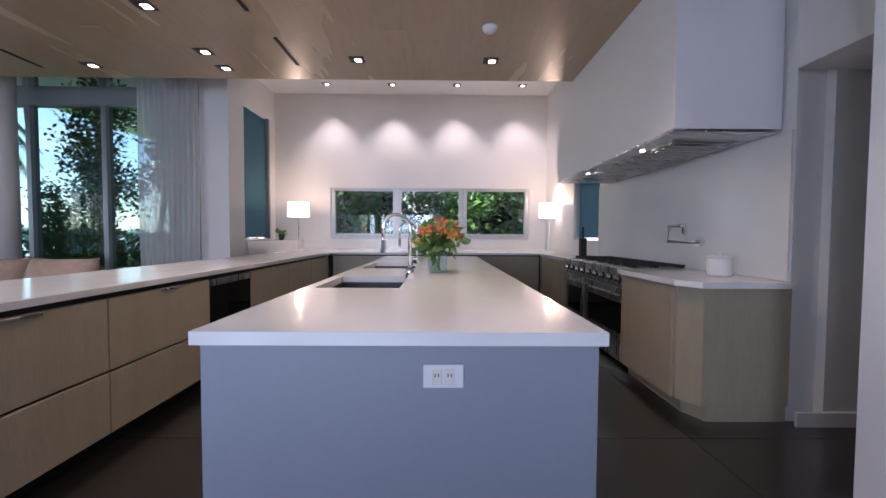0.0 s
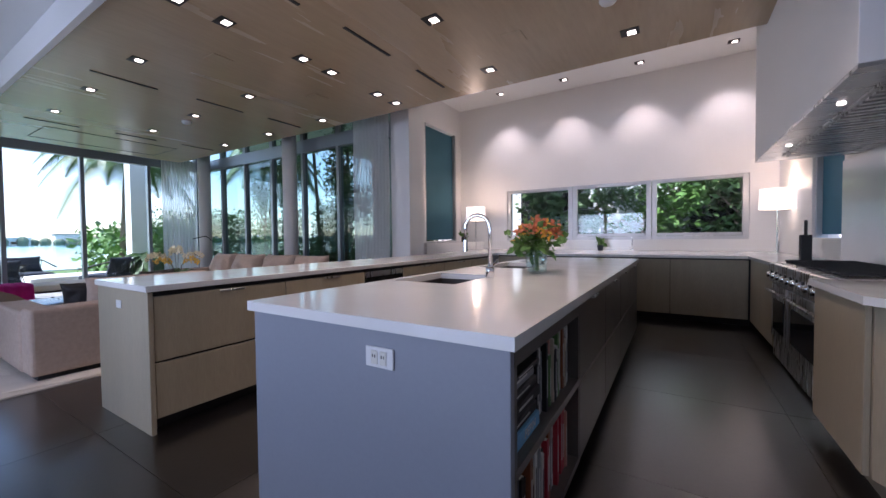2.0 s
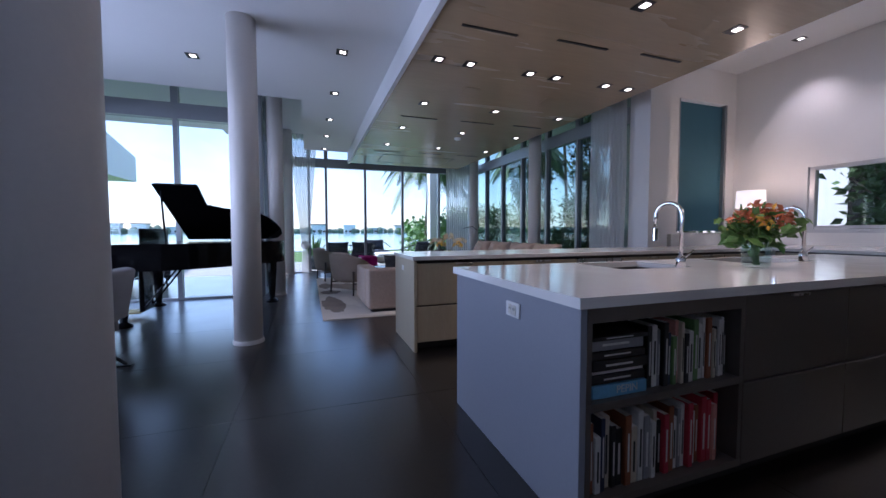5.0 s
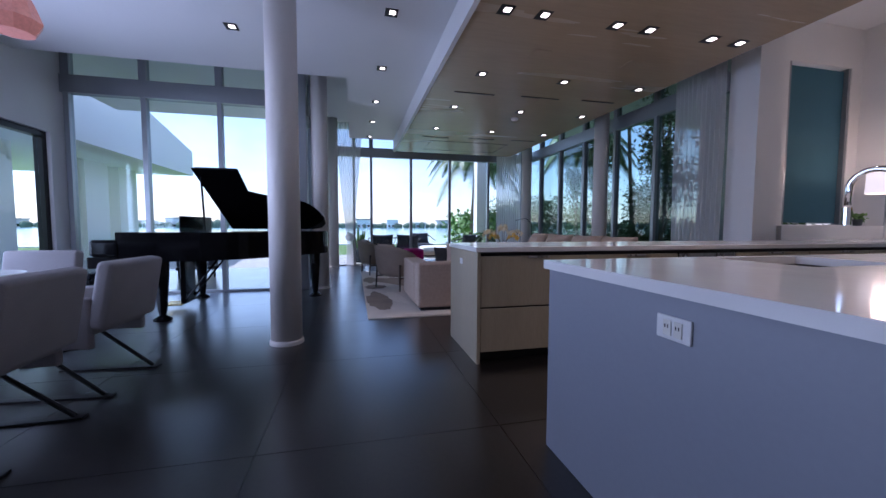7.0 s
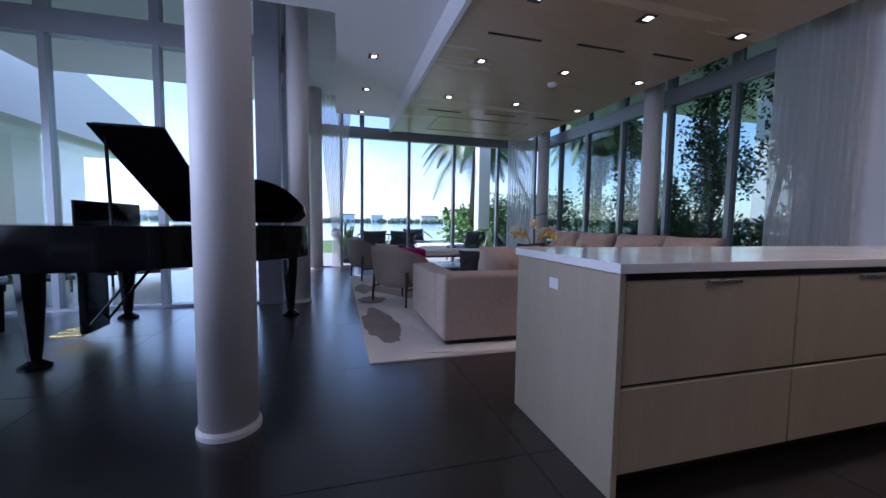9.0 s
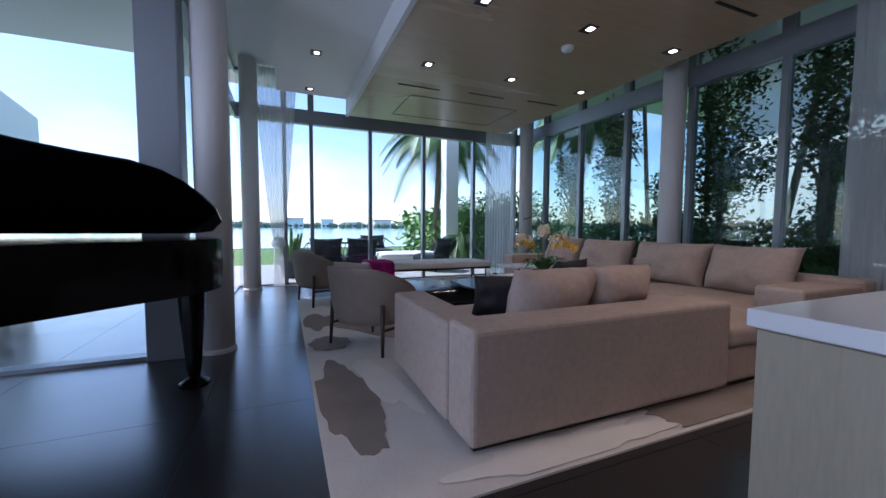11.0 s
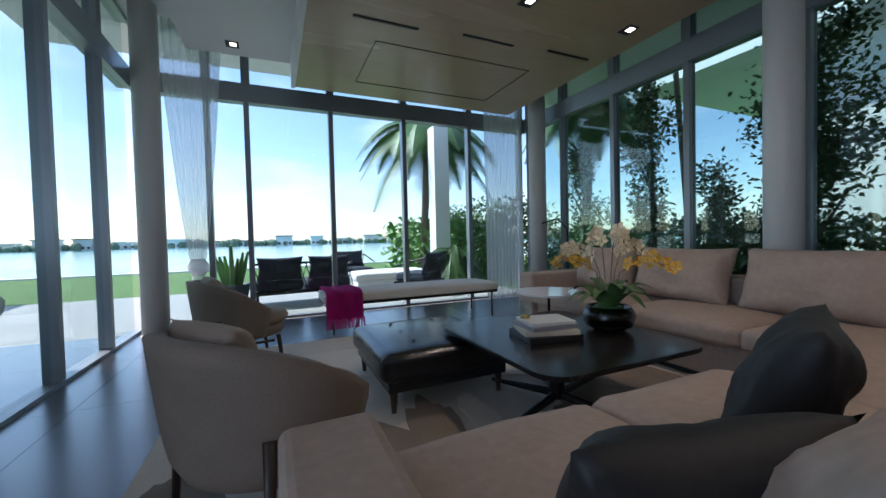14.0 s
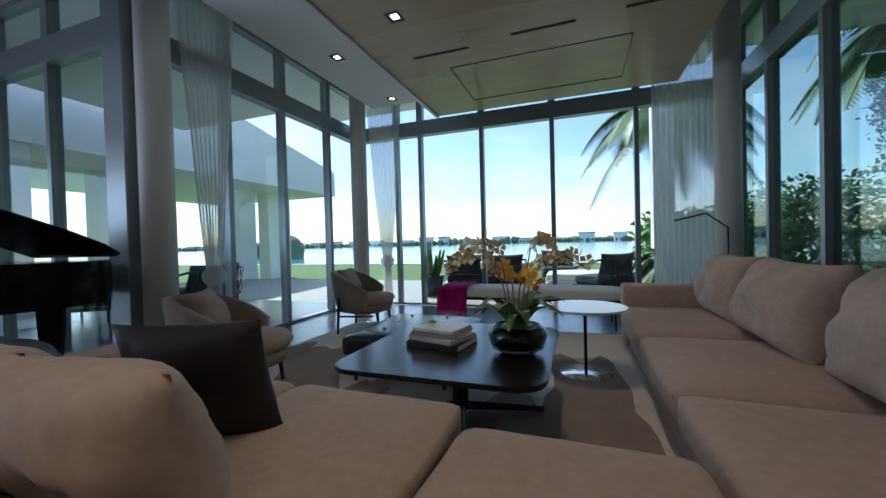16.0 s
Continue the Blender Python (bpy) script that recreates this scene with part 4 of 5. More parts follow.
# armchairs
def armchair(m):
    c = thing("armchair", "rounded grey-brown tub armchair on dark wooden legs", "armchair", m, "pair of armchairs")
    b = bmesh.new()
    n, rows = 30, 8
    grid = []
    for i in range(n + 1):
        a = radians(-205 + 230 * i / n)
        f = abs(2 * i / n - 1)
        top = 0.72 - 0.24 * f ** 2.6
        col = []
        for j in range(rows + 1):
            v = j / rows
            r = 0.3 + 0.085 * v ** 0.5
            col.append((r * math.cos(a) * 1.05, r * math.sin(a), 0.24 + (top - 0.24) * v))
        grid.append(col)
    outer = [[b.verts.new(p) for p in col] for col in grid]
    inner = [[b.verts.new((p[0] * 0.84, p[1] * 0.84, p[2] + (0.004 if k == rows else 0))) for k, p in enumerate(col)] for col in grid]
    for g in (outer, inner):
        for i in range(n):
            for j in range(rows):
                b.faces.new((g[i][j], g[i + 1][j], g[i + 1][j + 1], g[i][j + 1]))
    for i in range(n):
        for j in (0, rows):
            b.faces.new((outer[i][j], outer[i + 1][j], inner[i + 1][j], inner[i][j]))
    for i in (0, n):
        for j in range(rows):
            b.faces.new((outer[i][j], outer[i][j + 1], inner[i][j + 1], inner[i][j]))
    bmesh.ops.recalc_face_normals(b, faces=b.faces)
    part("shell", b, CHAIRF, c, smooth=True)
    part("seat_base", lathe([(0.22, 0.21), (0.3, 0.235), (0.33, 0.32)], 32, (0, 0.03, 0)), CHAIRF, c, smooth=True)
    part("seat_cushion", lathe([(0.05, 0.321), (0.29, 0.325), (0.33, 0.37), (0.3, 0.42), (0.1, 0.435), (0.01, 0.436)], 36, (0, 0.06, 0)), SEATF, c, smooth=True)
    for x, y in ((-0.26, 0.24), (0.26, 0.24), (-0.3, -0.2), (0.3, -0.2)):
        part("leg", tube([(x * 1.05, y * 1.1, 0.0), (x, y, 0.24 if y > 0 else 0.42)], [0.013, 0.021], 10), LEGW, c, smooth=True)
    part("stretcher", tube([(-0.29, 0.2, 0.2), (-0.29, -0.2, 0.2)], 0.012, 8), LEGW, c)
    part("stretcher", tube([(0.29, 0.2, 0.2), (0.29, -0.2, 0.2)], 0.012, 8), LEGW, c)
    return c


for x, y, r in ((-6.02, 1.42, 33), (-8.12, 1.16, 14)):
    armchair(pose(x, y, 0.014, 0, 0, r))
    pillow(x + 0.02, y - 0.1, 0.45, 0.44, 0.34, 0.16, 24, r, SEATF, "soft beige cushion on the armchair", int(x * 3))

# ottoman, tables, bench
om = thing("ottoman", "square dark leather ottoman with button tufts", "ottoman")
part("cushion", soft(-7.42, -6.46, 1.98, 2.86, 0.2, 0.37, 0.05, 3.0, 0.006), LEATHER, om, smooth=True)
part("body", bx(-7.38, -6.5, 2.02, 2.82, 0.14, 0.23, 0.01), LEATHER, om)
for x in (-7.34, -6.54):
    for y in (2.06, 2.78):
        part("leg", lathe([(0.014, 0.014), (0.024, 0.14)], 10, (x, y, 0)), LEGW, om)
for x in (-7.2, -6.94, -6.68):
    for y in (2.24, 2.58):
        part("button", lathe([(0.014, 0.385), (0.01, 0.395), (0.002, 0.397)], 12, (x, y, 0)), LEATHER, om)
ct = thing("coffee_table", "low dark coffee table with rounded corners and crossed metal base", "coffee table")
part("tabletop", prism(rounded(-6.82, -5.63, 2.47, 3.55, 0.14), 0.41, 0.435, 0.005), TABLEM, ct)
part("post", lathe([(0.05, 0.05), (0.04, 0.41)], 12, (-6.22, 3.0, 0)), METAL, ct)
for a in (20, 110, 200, 290):
    t = radians(a)
    part("foot", tube([(-6.22, 3.0, 0.07), (-6.22 + 0.5 * math.cos(t), 3.0 + 0.5 * math.sin(t), 0.032)], [0.028, 0.014], 8), METAL, ct)
z = 0.436
for i, (w, h, th_, c, r) in enumerate(((0.34, 0.27, 0.035, "black", 6), (0.32, 0.25, 0.03, "cream", -4), (0.3, 0.24, 0.025, "grey", 9), (0.28, 0.22, 0.02, "white", 2))):
    b = thing("book", f"large {c} art book stacked on the coffee table", "book", pose(-6.2, 2.9, z, 0, 0, r + 75), "coffee table books")
    part("cover", bx(-w / 2, w / 2, -h / 2, h / 2, 0, th_ - 0.001, 0.002, 1), BOOKC[c], b)
    part("page_block", bx(-w / 2 + 0.01, w / 2 + 0.001, -h / 2 + 0.006, h / 2 + 0.001, 0.004, th_ - 0.005), PAPER, b)
    z += th_
gl = thing("glass_globe", "clear glass globe ornament on the books", "ornament", pose(-6.27, 2.81, z))
part("globe", lathe([(0.015, 0.018)] + [(0.045 * math.sin(radians(q)), 0.062 - 0.045 * math.cos(radians(q))) for q in range(15, 180, 15)], 24), GLASS, gl, smooth=True)
part("stand", lathe([(0.03, 0), (0.03, 0.012), (0.015, 0.018)], 16), BRASS, gl)
oc = thing("orchid", "flowering orchid with dark leaves in a glass bowl", "orchid", pose(-6.15, 3.36, 0.436))
part("bowl", lathe([(0.08, 0), (0.14, 0.03), (0.16, 0.1), (0.13, 0.15), (0.12, 0.15), (0.14, 0.1), (0.12, 0.035), (0.02, 0.02)], 30), GLASSD, oc, smooth=True)
part("moss", lathe([(0.1, 0.025), (0.125, 0.1), (0.08, 0.15), (0.01, 0.16)], 20), LEAFD, oc)


def blade(bm, base, tip, width, sag):
    p0, p1 = Vector(base), Vector(tip)
    s = (p1 - p0).cross(Vector((0, 0, 1))).normalized()
    rows = []
    for i in range(7):
        t = i / 6
        c = p0.lerp(p1, t) + Vector((0, 0, sag * math.sin(t * math.pi)))
        w = width * math.sin(math.pi * min(0.97, 0.12 + t * 0.88)) ** 0.7
        rows.append([bm.verts.new(c - s * w), bm.verts.new(c + Vector((0, 0, -0.3 * w))), bm.verts.new(c + s * w)])
    for a, c in zip(rows, rows[1:]):
        for k in (0, 1):
            bm.faces.new((a[k], a[k + 1], c[k + 1], c[k]))


for i in range(14):
    a = i * 2.4
    b = bmesh.new()
    up = 0.16 + 0.14 * random.random()
    blade(b, (0.03 * math.cos(a), 0.03 * math.sin(a), 0.13), (0.26 * math.cos(a), 0.26 * math.sin(a), up), 0.035, 0.09)
    part("leaf", b, LEAFD, oc, smooth=True)
for i, a in enumerate((0.4, 1.7, 2.6, 3.6, 4.7, 5.7)):
    top = 0.4 + 0.08 * (i % 3)
    pts = [(0.03 * math.cos(a), 0.03 * math.sin(a), 0.14), (0.07 * math.cos(a), 0.07 * math.sin(a), 0.36), (0.13 * math.cos(a), 0.13 * math.sin(a), top), (0.25 * math.cos(a), 0.25 * math.sin(a), top + 0.05), (0.36 * math.cos(a), 0.36 * math.sin(a), top - 0.02)]
    part("stem", tube(pts, 0.004, 6), BARK, oc)
    for k in range(8):
        t = k / 7
        r = 0.12 + 0.25 * t
        c = Vector((r * math.cos(a), r * math.sin(a), top + 0.05 * math.sin(t * 3) + random.uniform(-0.02, 0.02)))
        b = bmesh.new()
        ax = Euler((random.uniform(0.9, 1.6), 0, random.uniform(0, 6.28))).to_matrix()
        for q in range(5):
            u = q * 1.2566
            vs = [b.verts.new(c + ax @ (Vector((math.cos(u + o), math.sin(u + o), lift)) * rr)) for o, rr, lift in ((0, 0.004, 0), (-0.55, 0.036, 0.15), (0, 0.05, 0.05), (0.55, 0.036, 0.15))]
            b.faces.new(vs)
        part("blossom", b, PETALW if i % 3 else PETALY, oc)
st = thing("side_table", "round white side table on a thin chrome pedestal", "side table", pose(-7.15, 3.72, 0.014))
part("tabletop", lathe([(0.29, 0.5), (0.3, 0.505), (0.3, 0.52), (0.01, 0.521)], 40), QUARTZ, st)
part("stem", tube([(0, 0, 0.01), (0, 0, 0.5)], 0.013), METAL, st)
part("foot", lathe([(0.19, 0), (0.19, 0.008), (0.02, 0.014)], 40), CHROME, st, smooth=True)
db = thing("daybed", "low white upholstered bench on thin black metal legs", "bench")
part("mattress", soft(-9.3, -8.66, 1.92, 4.16, 0.34, 0.45, 0.035, 5.0, 0.006), DAYBED, db, smooth=True)
part("rail", bx(-9.28, -8.68, 1.94, 4.14, 0.315, 0.345), METAL, db)
for y in (2.02, 4.06):
    for x in (-9.27, -8.7):
        part("leg", tube([(x, y, 0), (x, y, 0.32)], 0.01, 8), METAL, db)
tw = thing("throw_blanket", "bright magenta fringed throw draped over the bench", "throw")
b = bmesh.new()
rows = []
prof = [(-8.6, 0.18), (-8.625, 0.3), (-8.64, 0.44), (-8.7, 0.475), (-8.85, 0.487), (-9.1, 0.485), (-9.31, 0.47), (-9.335, 0.4), (-9.34, 0.28)]
for i in range(15):
    y = 1.94 + 0.4 * i / 14
    rows.append([b.verts.new((x + 0.012 * math.sin(i * 1.7), y, z + 0.012 * math.sin(i * 1.3 + k))) for k, (x, z) in enumerate(prof)])
for a, c in zip(rows, rows[1:]):
    for k in range(len(prof) - 1):
        b.faces.new((a[k], a[k + 1], c[k + 1], c[k]))
bmesh.ops.solidify(b, geom=b.faces[:], thickness=0.012)
part("cloth", b, MAGENTA, tw, smooth=True)
b = bmesh.new()
for i in range(40):
    y = 1.94 + 0.4 * i / 39
    tube([(-8.6, y, 0.19), (-8.595 + random.uniform(-0.01, 0.01), y + random.uniform(-0.015, 0.015), 0.08)], 0.005, 5, b)
part("fringe", b, MAGENTA, tw)
fl_ = thing("floor_lamp", "slim black reading lamp with a bent arm", "floor lamp")
part("pole", tube([(-8.3, 5.0, 0.01), (-8.3, 5.0, 1.12), (-8.27, 4.82, 1.26), (-8.25, 4.55, 1.2)], 0.009, 8), METAL, fl_)
part("foot", lathe([(0.12, 0), (0.12, 0.012)], 24, (-8.3, 5.0, 0)), METAL, fl_)


# curtains
def curtain(name, p0, p1, top, label, tied=0.0, folds=14):
    b = bmesh.new()
    p0, p1 = Vector((*p0, 0)), Vector((*p1, 0))
    along, n, rows = (p1 - p0), folds * 6, 22
    side = along.normalized().cross(Vector((0, 0, 1)))
    g = []
    for j in range(rows + 1):
        z = 0.02 + (top - 0.02) * j / rows
        squeeze = 1.0
        if tied:
            squeeze = 0.2 + 0.8 * max(0, (z - 0.75) / (top - 0.75)) ** 0.8 if z > 0.75 else 0.2 + 0.1 * (0.75 - z)
        row = []
        for i in range(n + 1):
            t = i / n
            u = 0.5 + (t - 0.5) * squeeze
            w = 0.035 * math.sin(2 * math.pi * folds * t + 0.5 * math.sin(z * 2)) * (0.6 + 0.4 * noise.noise(Vector((t * 9, z * 0.6, 0)))) + 0.02 * noise.noise(Vector((t * 3, z * 0.8, 2)))
            row.append(b.verts.new(p0 + along * u + side * w + Vector((0, 0, z))))
        g.append(row)
    for a, c in zip(g, g[1:]):
        for i in range(n):
            b.faces.new((a[i], a[i + 1], c[i + 1], c[i]))
    cu = thing(name, label, "curtain", group="sheer curtains")
    part("fabric", b, SHEER, cu, smooth=True)
    if tied:
        mid = p0 + along * 0.5
        part("knot", lathe([(0.06, 0.66), (0.11, 0.72), (0.12, 0.78), (0.07, 0.86)], 16, tuple(mid)), SHEER, cu, smooth=True)


curtain("curtain", (-4.5, 5.42), (-3.72, 5.42), 3.7, "full-height white sheer curtain beside the pillar", folds=11)
curtain("curtain", (-9.75, 4.62), (-9.75, 5.35), 3.7, "full-height white sheer curtain in the corner", folds=11)
curtain("curtain", (-9.8, 0.25), (-9.8, 0.95), 3.7, "white sheer curtain tied in a knot", tied=1.0, folds=9)
curtain("curtain", (-7.28, 0.12), (-6.6, 0.12), 3.7, "white sheer curtain tied in a knot", tied=1.0, folds=9)

# outdoors
tagged(part("ground", bx(-24, 60, -60, 60, -0.4, -0.16), LAWN), "green lawn running to the seawall", "lawn", kind="structure")
tagged(part("pavement", bx(-14.2, -10.08, -8, 5.9, -0.158, -0.03), PAVE), "pale stone terrace outside the glazing", "terrace", kind="structure")
tagged(part("terrace_south", bx(-10.07, -6.45, -9.5, -0.12, -0.158, -0.032), PAVE), "pale stone terrace beside the piano bay", "terrace", kind="structure")
tagged(part("seawall", bx(-24.5, -24, -60, 60, -1.6, -0.1), EXT), "low white concrete seawall", "seawall", kind="structure")
tagged(part("water", bx(-2500, -24.5, -2500, 2500, -3, -1.3), SEA), "turquoise bay water with fine ripples", "water", kind="structure")
wing = thing("house_wing", "white stucco house wing with a deep overhanging roof slab", "house")
b = bmesh.new()
lo = [b.verts.new(p) for p in ((-17, -5.6, 3.05), (-6.6, -5.6, 3.05), (-6.6, -5.6, 6.1), (-17, -5.6, 4.0))]
hi = [b.verts.new(p) for p in ((-17, -12, 3.05), (-6.6, -12, 3.05), (-6.6, -12, 6.1), (-17, -12, 4.0))]
b.faces.new(lo), b.faces.new(hi)
for i in range(4):
    b.faces.new((lo[i], lo[(i + 1) % 4], hi[(i + 1) % 4], hi[i]))
part("roof_slab", b, EXT, wing)
for x in (-16.2, -14.5, -10.9):
    part("pier", bx(x, x + 1.1, -7.7, -7.2, -0.15, 3.06), EXT, wing)
part("wall", bx(-8.0, -6.6, -12, -5.7, -0.15, 3.06), EXT, wing)
nb = thing("house", "white neighbouring house behind the hedge", "house")
part("wall", bx(-8.6, 4, 11.0, 18, -0.2, 4.6), EXT, nb)
part("roof", bx(-11.2, 4.6, 10.1, 18.5, 4.6, 5.0), EXT, nb)
tagged(part("roof_overhang", bx(-11.2, -4.22, 5.72, 8.2, 3.95, 4.3), EXT), "white roof overhang above the glazing", "roof", kind="structure")
tagged(part("roof_overhang_west", bx(-11.6, -10.06, -1.5, 5.7, 3.95, 4.3), EXT), "white roof overhang above the terrace", "roof", kind="structure")
for x in (-7, -3.5, 0.5):
    part("window", bx(x, x + 1.8, 10.96, 10.995, 1.2, 2.8), BLACKGLASS, nb)
random.seed(11)


def clump_tree(name, x, y, h, spread, count, size, label, mat):
    T = thing(name, label, "tree", pose(x, y, -0.16), "garden trees")
    b = tube([(0, 0, 0), (0.05, 0.03, h * 0.4), (0.0, 0.1, h * 0.8)], [0.07, 0.05, 0.02], 8)
    for i in range(6):
        a = i * 1.1
        tube([(0.03, 0.03, h * (0.25 + 0.09 * i)), (spread * math.cos(a) * 0.8, spread * math.sin(a) * 0.8, h * (0.4 + 0.1 * i))], [0.03, 0.008], 6, b)
    part("trunk", b, BARK, T)
    b = bmesh.new()
    for _ in range(26):
        c = (random.gauss(0, spread * 0.55), random.gauss(0, spread * 0.55), random.uniform(h * 0.12, h))
        leaves(b, c, (spread * 0.28, spread * 0.28, h * 0.06), count // 26, size)
    part("crown", b, mat, T)


for x, y, h, r, n in ((-11.0, 7.9, 3.1, 0.3, 3000), (-9.0, 7.5, 3.8, 0.32, 4200), (-8.1, 7.9, 2.2, 0.28, 2000), (-6.75, 7.3, 4.0, 0.42, 6500), (-5.45, 7.3, 3.5, 0.42, 5600), (-7.6, 7.8, 1.7, 0.35, 2400)):
    clump_tree("tree", x, y, h, r, n, 0.085, "slender leafy green garden tree", LEAFD)
for x, y, lean in ((-6.3, 7.9, -0.7), (-8.75, 8.3, 0.3), (-7.5, 8.2, 0.0)):
    T = thing("tree", "thin leaning grey palm trunk beside the house", "tree", pose(x, y, -0.16), "leaning trunks")
    part("trunk", tube([(0, 0, 0), (-lean * 0.4, 0.02, 1.8), (-lean, 0, 4.4)], [0.06, 0.05, 0.045], 10), BARK, T, smooth=True)
for x in (-2.6, -1.2, 0.2, 1.4):
    clump_tree("tree", x, 10.4 + random.uniform(-0.3, 0.5), 3.2, 0.6, 1800, 0.2, "leafy green shrub outside the kitchen windows", random.choice((LEAF, LEAFD)))
hedge = bmesh.new()
for _ in range(16000):
    x = random.uniform(-22, -4.8)
    tall = (2.3 if x < -13.5 else 1.25) * (1 + 0.35 * noise.noise(Vector((x * 0.9, 0, 0))))
    leaves(hedge, (x, random.uniform(8.4, 9.8), tall * random.random() ** 0.8 - 0.1), (0.06, 0.06, 0.06), 1, 0.15)
tagged(part("hedge", hedge, LEAFD), "dense green boundary hedge", "hedge", kind="stuff")
under = bmesh.new()
for _ in range(1500):
    leaves(under, (random.uniform(-9.8, -4.7), random.uniform(6.1, 7.2), random.uniform(-0.1, 0.5)), (0.1, 0.1, 0.08), 1, 0.3)
tagged(part("groundcover", under, LEAF), "low leafy planting along the glazing", "plants", kind="stuff")
shrub = bmesh.new()
for _ in range(2600):
    leaves(shrub, (random.uniform(-20, -14.5), random.uniform(5.6, 8.6), random.uniform(-0.1, 1.6) ** 1.0), (0.1, 0.1, 0.1), 1, 0.3)
tagged(part("shrubs", shrub, LEAF), "bank of green shrubs beside the lawn", "shrubs", kind="stuff")


def palm(x, y, h, size, label):
    P = thing("palm_tree", label, "palm tree", pose(x, y, -0.16), "palm trees")
    part("trunk", tube([(0, 0, 0), (0.1, 0.1, h * 0.5), (0.0, 0.25, h)], [0.16, 0.11, 0.09], 12), BARK, P, smooth=True)
    for i in range(20):
        a = i * 2.4
        up = random.uniform(-0.5, 0.9)
        b = bmesh.new()
        pts = []
        for k in range(12):
            t = k / 11
            r = size * (t * (1 - 0.15 * t))
            pts.append(Vector((r * math.cos(a), 0.25 + r * math.sin(a), h + size * (up * t - (0.75 + 0.4 * up) * t * t))))
        tube(pts, [0.02 * (1 - t / 12) + 0.003 for t in range(12)], 5, b)
        side = Vector((-math.sin(a), math.cos(a), 0))
        for k in range(1, 11):
            for f in (0, 0.2, 0.4, 0.6, 0.8):
                c = pts[k].lerp(pts[k + 1], f)
                d = (pts[k + 1] - pts[k]).normalized()
                ln = size * 0.3 * math.sin(math.pi * min(1, (k + f + 1) / 12)) + 0.05
                for s in (-1, 1):
                    tip = c + side * s * ln * 0.75 + d * ln * 0.5 + Vector((0, 0, -ln * 0.35))
                    b.faces.new([b.verts.new(q) for q in (c - d * 0.03, c + d * 0.04, tip)])
        part("frond", b, LEAFD, P)


palm(-15.5, 5.7, 4.6, 2.6, "coconut palm with drooping fronds on the lawn")
palm(-11.5, 8.4, 4.6, 2.0, "coconut palm beside the hedge")
palm(-12.3, 4.95, 0.9, 0.8, "young potted palm on the terrace")
cp = thing("cactus_pot", "tall green cactus in a dark grey tapered pot", "cactus", pose(-11.3, 0.82, -0.03))
part("pot", lathe([(0.17, 0), (0.26, 0.42), (0.23, 0.42), (0.2, 0.36)], 24), POTM, cp, smooth=True)
for i in range(9):
    a, r = i * 2.1, 0.05 + 0.02 * i
    part("stem", tube([(r * math.cos(a) * 0.6, r * math.sin(a) * 0.6, 0.36), (r * math.cos(a), r * math.sin(a), 0.65), (1.4 * r * math.cos(a), 1.4 * r * math.sin(a), 0.8 + 0.25 * random.random())], [0.035, 0.04, 0.02], 7), LEAF, cp)


def outdoor_sofa(m, w, label):
    s = thing("outdoor_sofa", label, "outdoor sofa", m, "terrace seating")
    part("frame_base", bx(-w / 2, w / 2, -0.35, 0.35, 0.2, 0.26, 0.01), METAL, s)
    for x in (-w / 2 + 0.05, w / 2 - 0.05):
        for y in (-0.3, 0.3):
            part("leg", tube([(x, y, 0), (x, y, 0.2)], 0.018, 8), METAL, s)
    n = int(w / 0.1)
    for i in range(n):
        x = -w / 2 + 0.05 + i * (w - 0.1) / (n - 1)
        for lean in (-0.06, 0.06):
            part("lattice", tube([(x - lean, -0.35, 0.26), (x + lean, -0.4, 0.72)], 0.008, 5), METAL, s)
    part("top_rail", tube([(-w / 2, 0.3, 0.55), (-w / 2, -0.36, 0.72), (w / 2, -0.36, 0.72), (w / 2, 0.3, 0.55)], 0.018, 8), METAL, s)
    for i in range(max(1, round(w / 0.75))):
        k = max(1, round(w / 0.75))
        x = -w / 2 + w * (i + 0.5) / k
        part("seat_cushion", soft(x - w / k / 2 + 0.03, x + w / k / 2 - 0.03, -0.32, 0.34, 0.26, 0.42, 0.05, i), NAVY, s, smooth=True)
        c = part("back_cushion", cushion(w / k - 0.08, 0.42, 0.16, seed=i + 30), NAVY, s, smooth=True)
        c.matrix_basis = pose(x, -0.25, 0.42, 14, 0, 0)


outdoor_sofa(pose(-11.6, 1.9, -0.03, 0, 0, 95), 1.6, "dark woven outdoor sofa with navy cushions")
outdoor_sofa(pose(-11.5, 4.1, -0.03, 0, 0, 130), 0.85, "dark woven outdoor armchair with navy cushions")
outdoor_sofa(pose(-13.7, 3.2, -0.03, 0, 0, -80), 0.85, "dark woven outdoor armchair facing the house")
outdoor_sofa(pose(-8.8, -2.6, -0.03, 0, 0, 200), 1.5, "dark woven outdoor sofa on the side terrace")
outdoor_sofa(pose(-7.7, -3.4, -0.03, 0, 0, 120), 0.85, "dark woven outdoor armchair on the side terrace")
ls = thing("outdoor_lounge", "white cushioned outdoor lounge bed", "lounge bed", pose(-13.0, 3.9, -0.03))
part("mattress", soft(-0.6, 0.6, -0.9, 0.9, 0.2, 0.36, 0.05, 2.0), DAYBED, ls, smooth=True)
part("base", bx(-0.55, 0.55, -0.85, 0.85, 0, 0.2), EXT, ls)
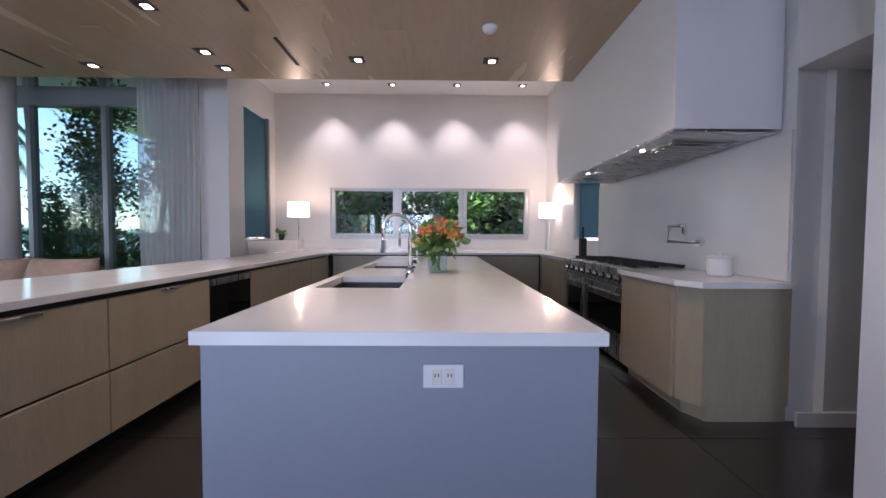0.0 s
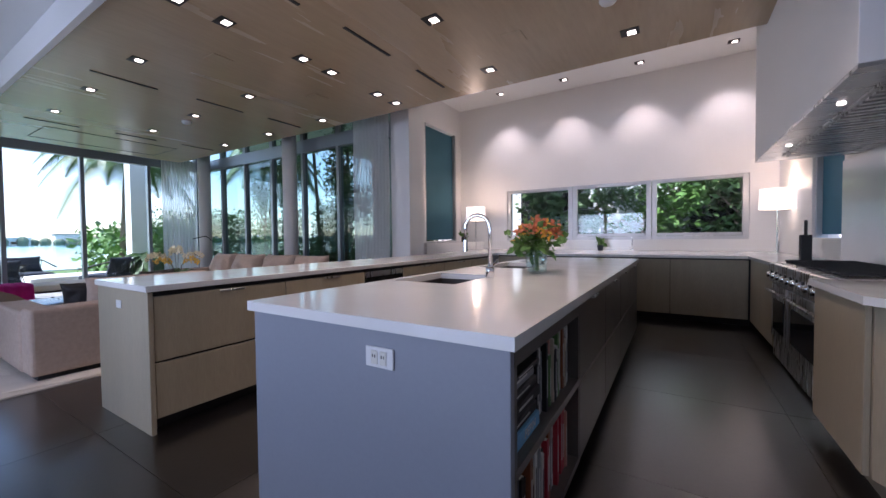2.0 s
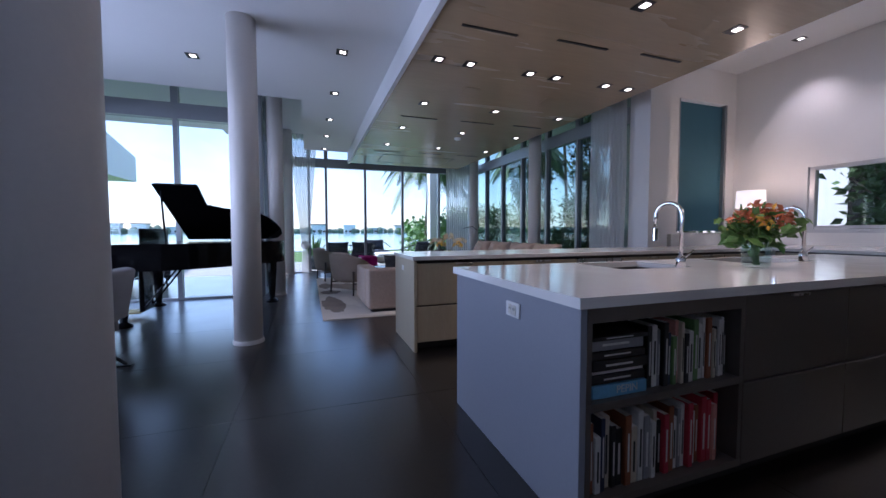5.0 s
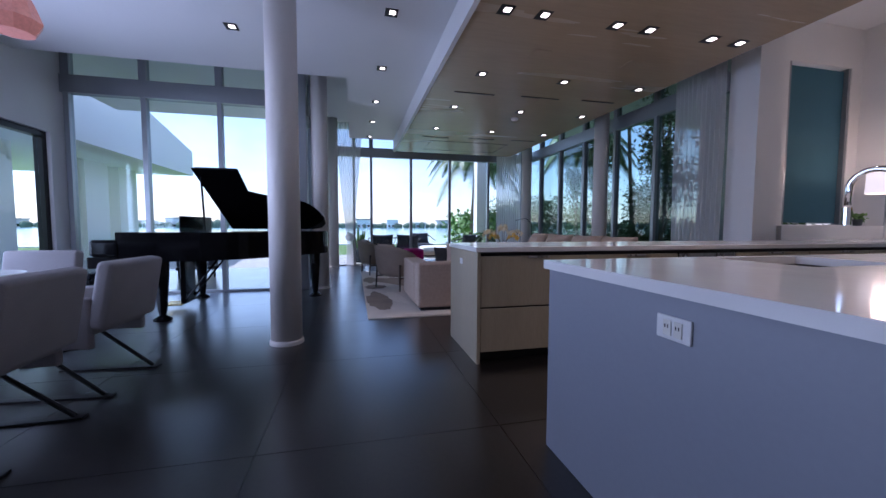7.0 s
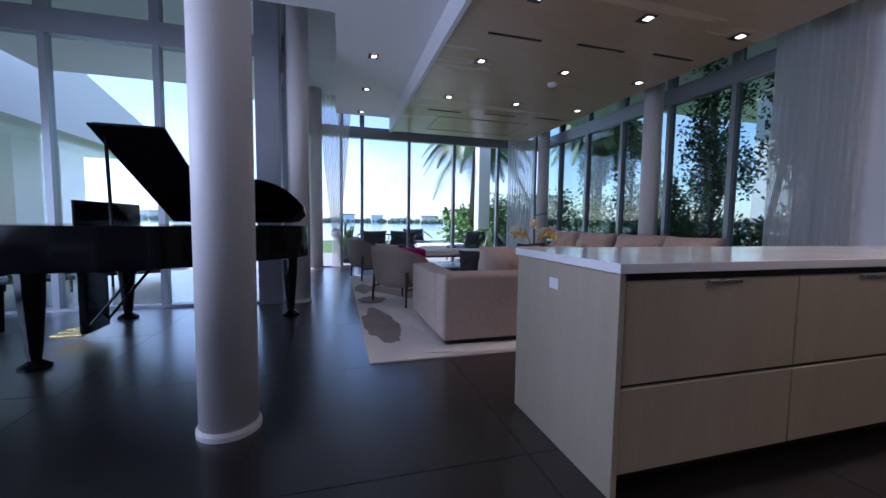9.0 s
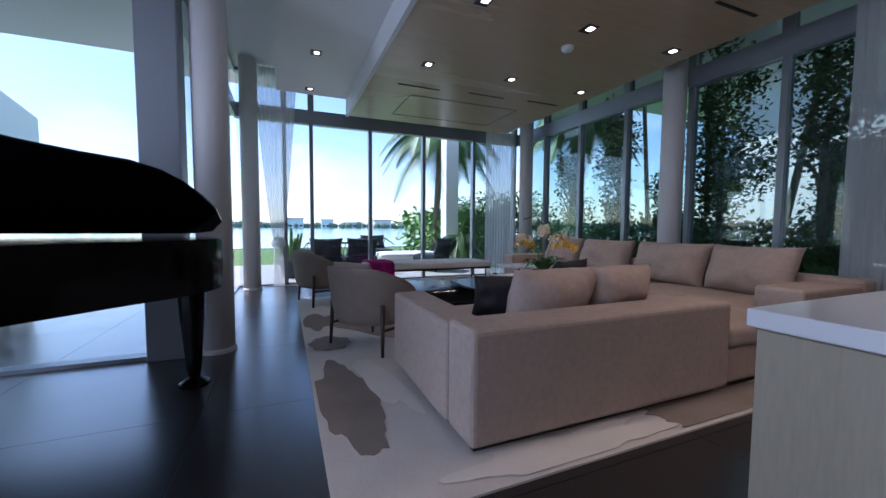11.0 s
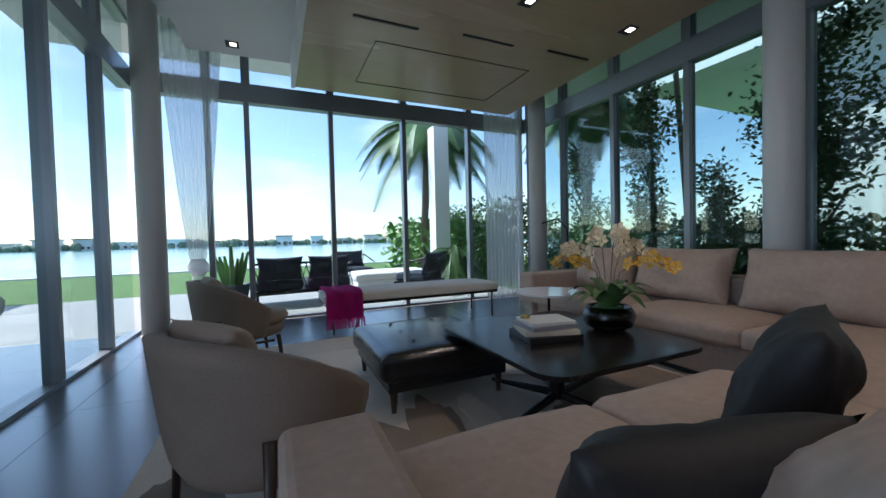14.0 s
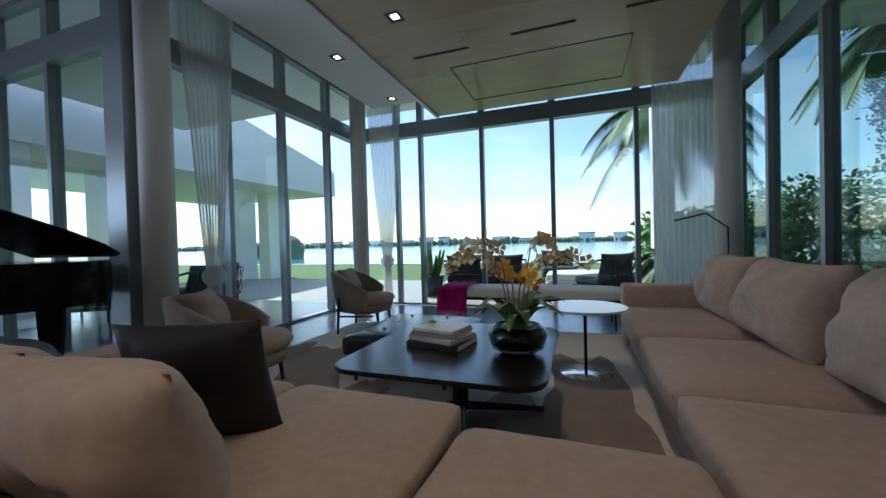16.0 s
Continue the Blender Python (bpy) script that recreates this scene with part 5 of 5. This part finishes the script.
tagged(part("terrace_post", bx(-13.6, -13.2, 5.2, 5.6, -0.15, 3.9), EXT), "white square terrace post", "post")
# far shore
random.seed(3)
shore = bmesh.new()
for i in range(420):
    y = -900 + i * 4.6 + random.uniform(-2, 2)
    h = 3 + 5 * abs(noise.noise(Vector((i * 0.13, 0, 0)))) + random.uniform(0, 1.5)
    lathe([(3.2, -1.3), (3.8, h * 0.4), (3.0, h * 0.75), (1.1, h)], 7, (-424 + random.uniform(-8, 8), y, 0), shore)
tagged(part("far_woods", shore, FARG), "far tree line across the bay", "trees", kind="stuff")
for i in range(46):
    y = -700 + i * 31 + random.uniform(-9, 9)
    hs = thing("far_house", "distant white waterfront house across the bay", "house", pose(-426, y, -1.2), "waterfront houses")
    w, h = random.uniform(10, 22), random.uniform(4.5, 9)
    part("wall", bx(-4, 4, -w / 2, w / 2, 0, h), EXT, hs)
    part("roof", prism([(-5, -w / 2 - 1), (5, -w / 2 - 1), (5, w / 2 + 1), (-5, w / 2 + 1)], h, h + 0.9), random.choice((EXT, PAVE, BARK)), hs)
    for k in range(3):
        part("window", bx(4.01, 4.1, -w / 2 + (k + 0.3) * w / 3, -w / 2 + (k + 0.8) * w / 3, 1, 3), BLACKGLASS, hs)
near = bmesh.new()
for i in range(60):
    y = -170 + i * 2.0
    h = 2.2 + 2.5 * abs(noise.noise(Vector((i * 0.3, 4, 0))))
    lathe([(1.6, -1.3), (2.0, h * 0.4), (1.5, h * 0.75), (0.5, h)], 8, (-150 + i * 1.4 + random.uniform(-3, 3), y, 0), near)
tagged(part("near_woods", near, FARG), "tree line on the nearer south shore", "trees", kind="stuff")

# floor tiles
me = None
for i in range(13):
    for j in range(11):
        x, y = -9.93 + i * 1.2, -4.55 + j * 1.2
        if x > 4.5 or y > 8.3:
            continue
        if me is None:
            b = bx(0.0015, 1.1985, 0.0015, 1.1985, -0.02, 0)
            t0 = part("tile", b, FLOOR, floor)
            me = t0.data
            t0.location = (x, y, 0)
        else:
            t = new("tile", me)
            t.parent, t.location = floor, (x, y, 0)
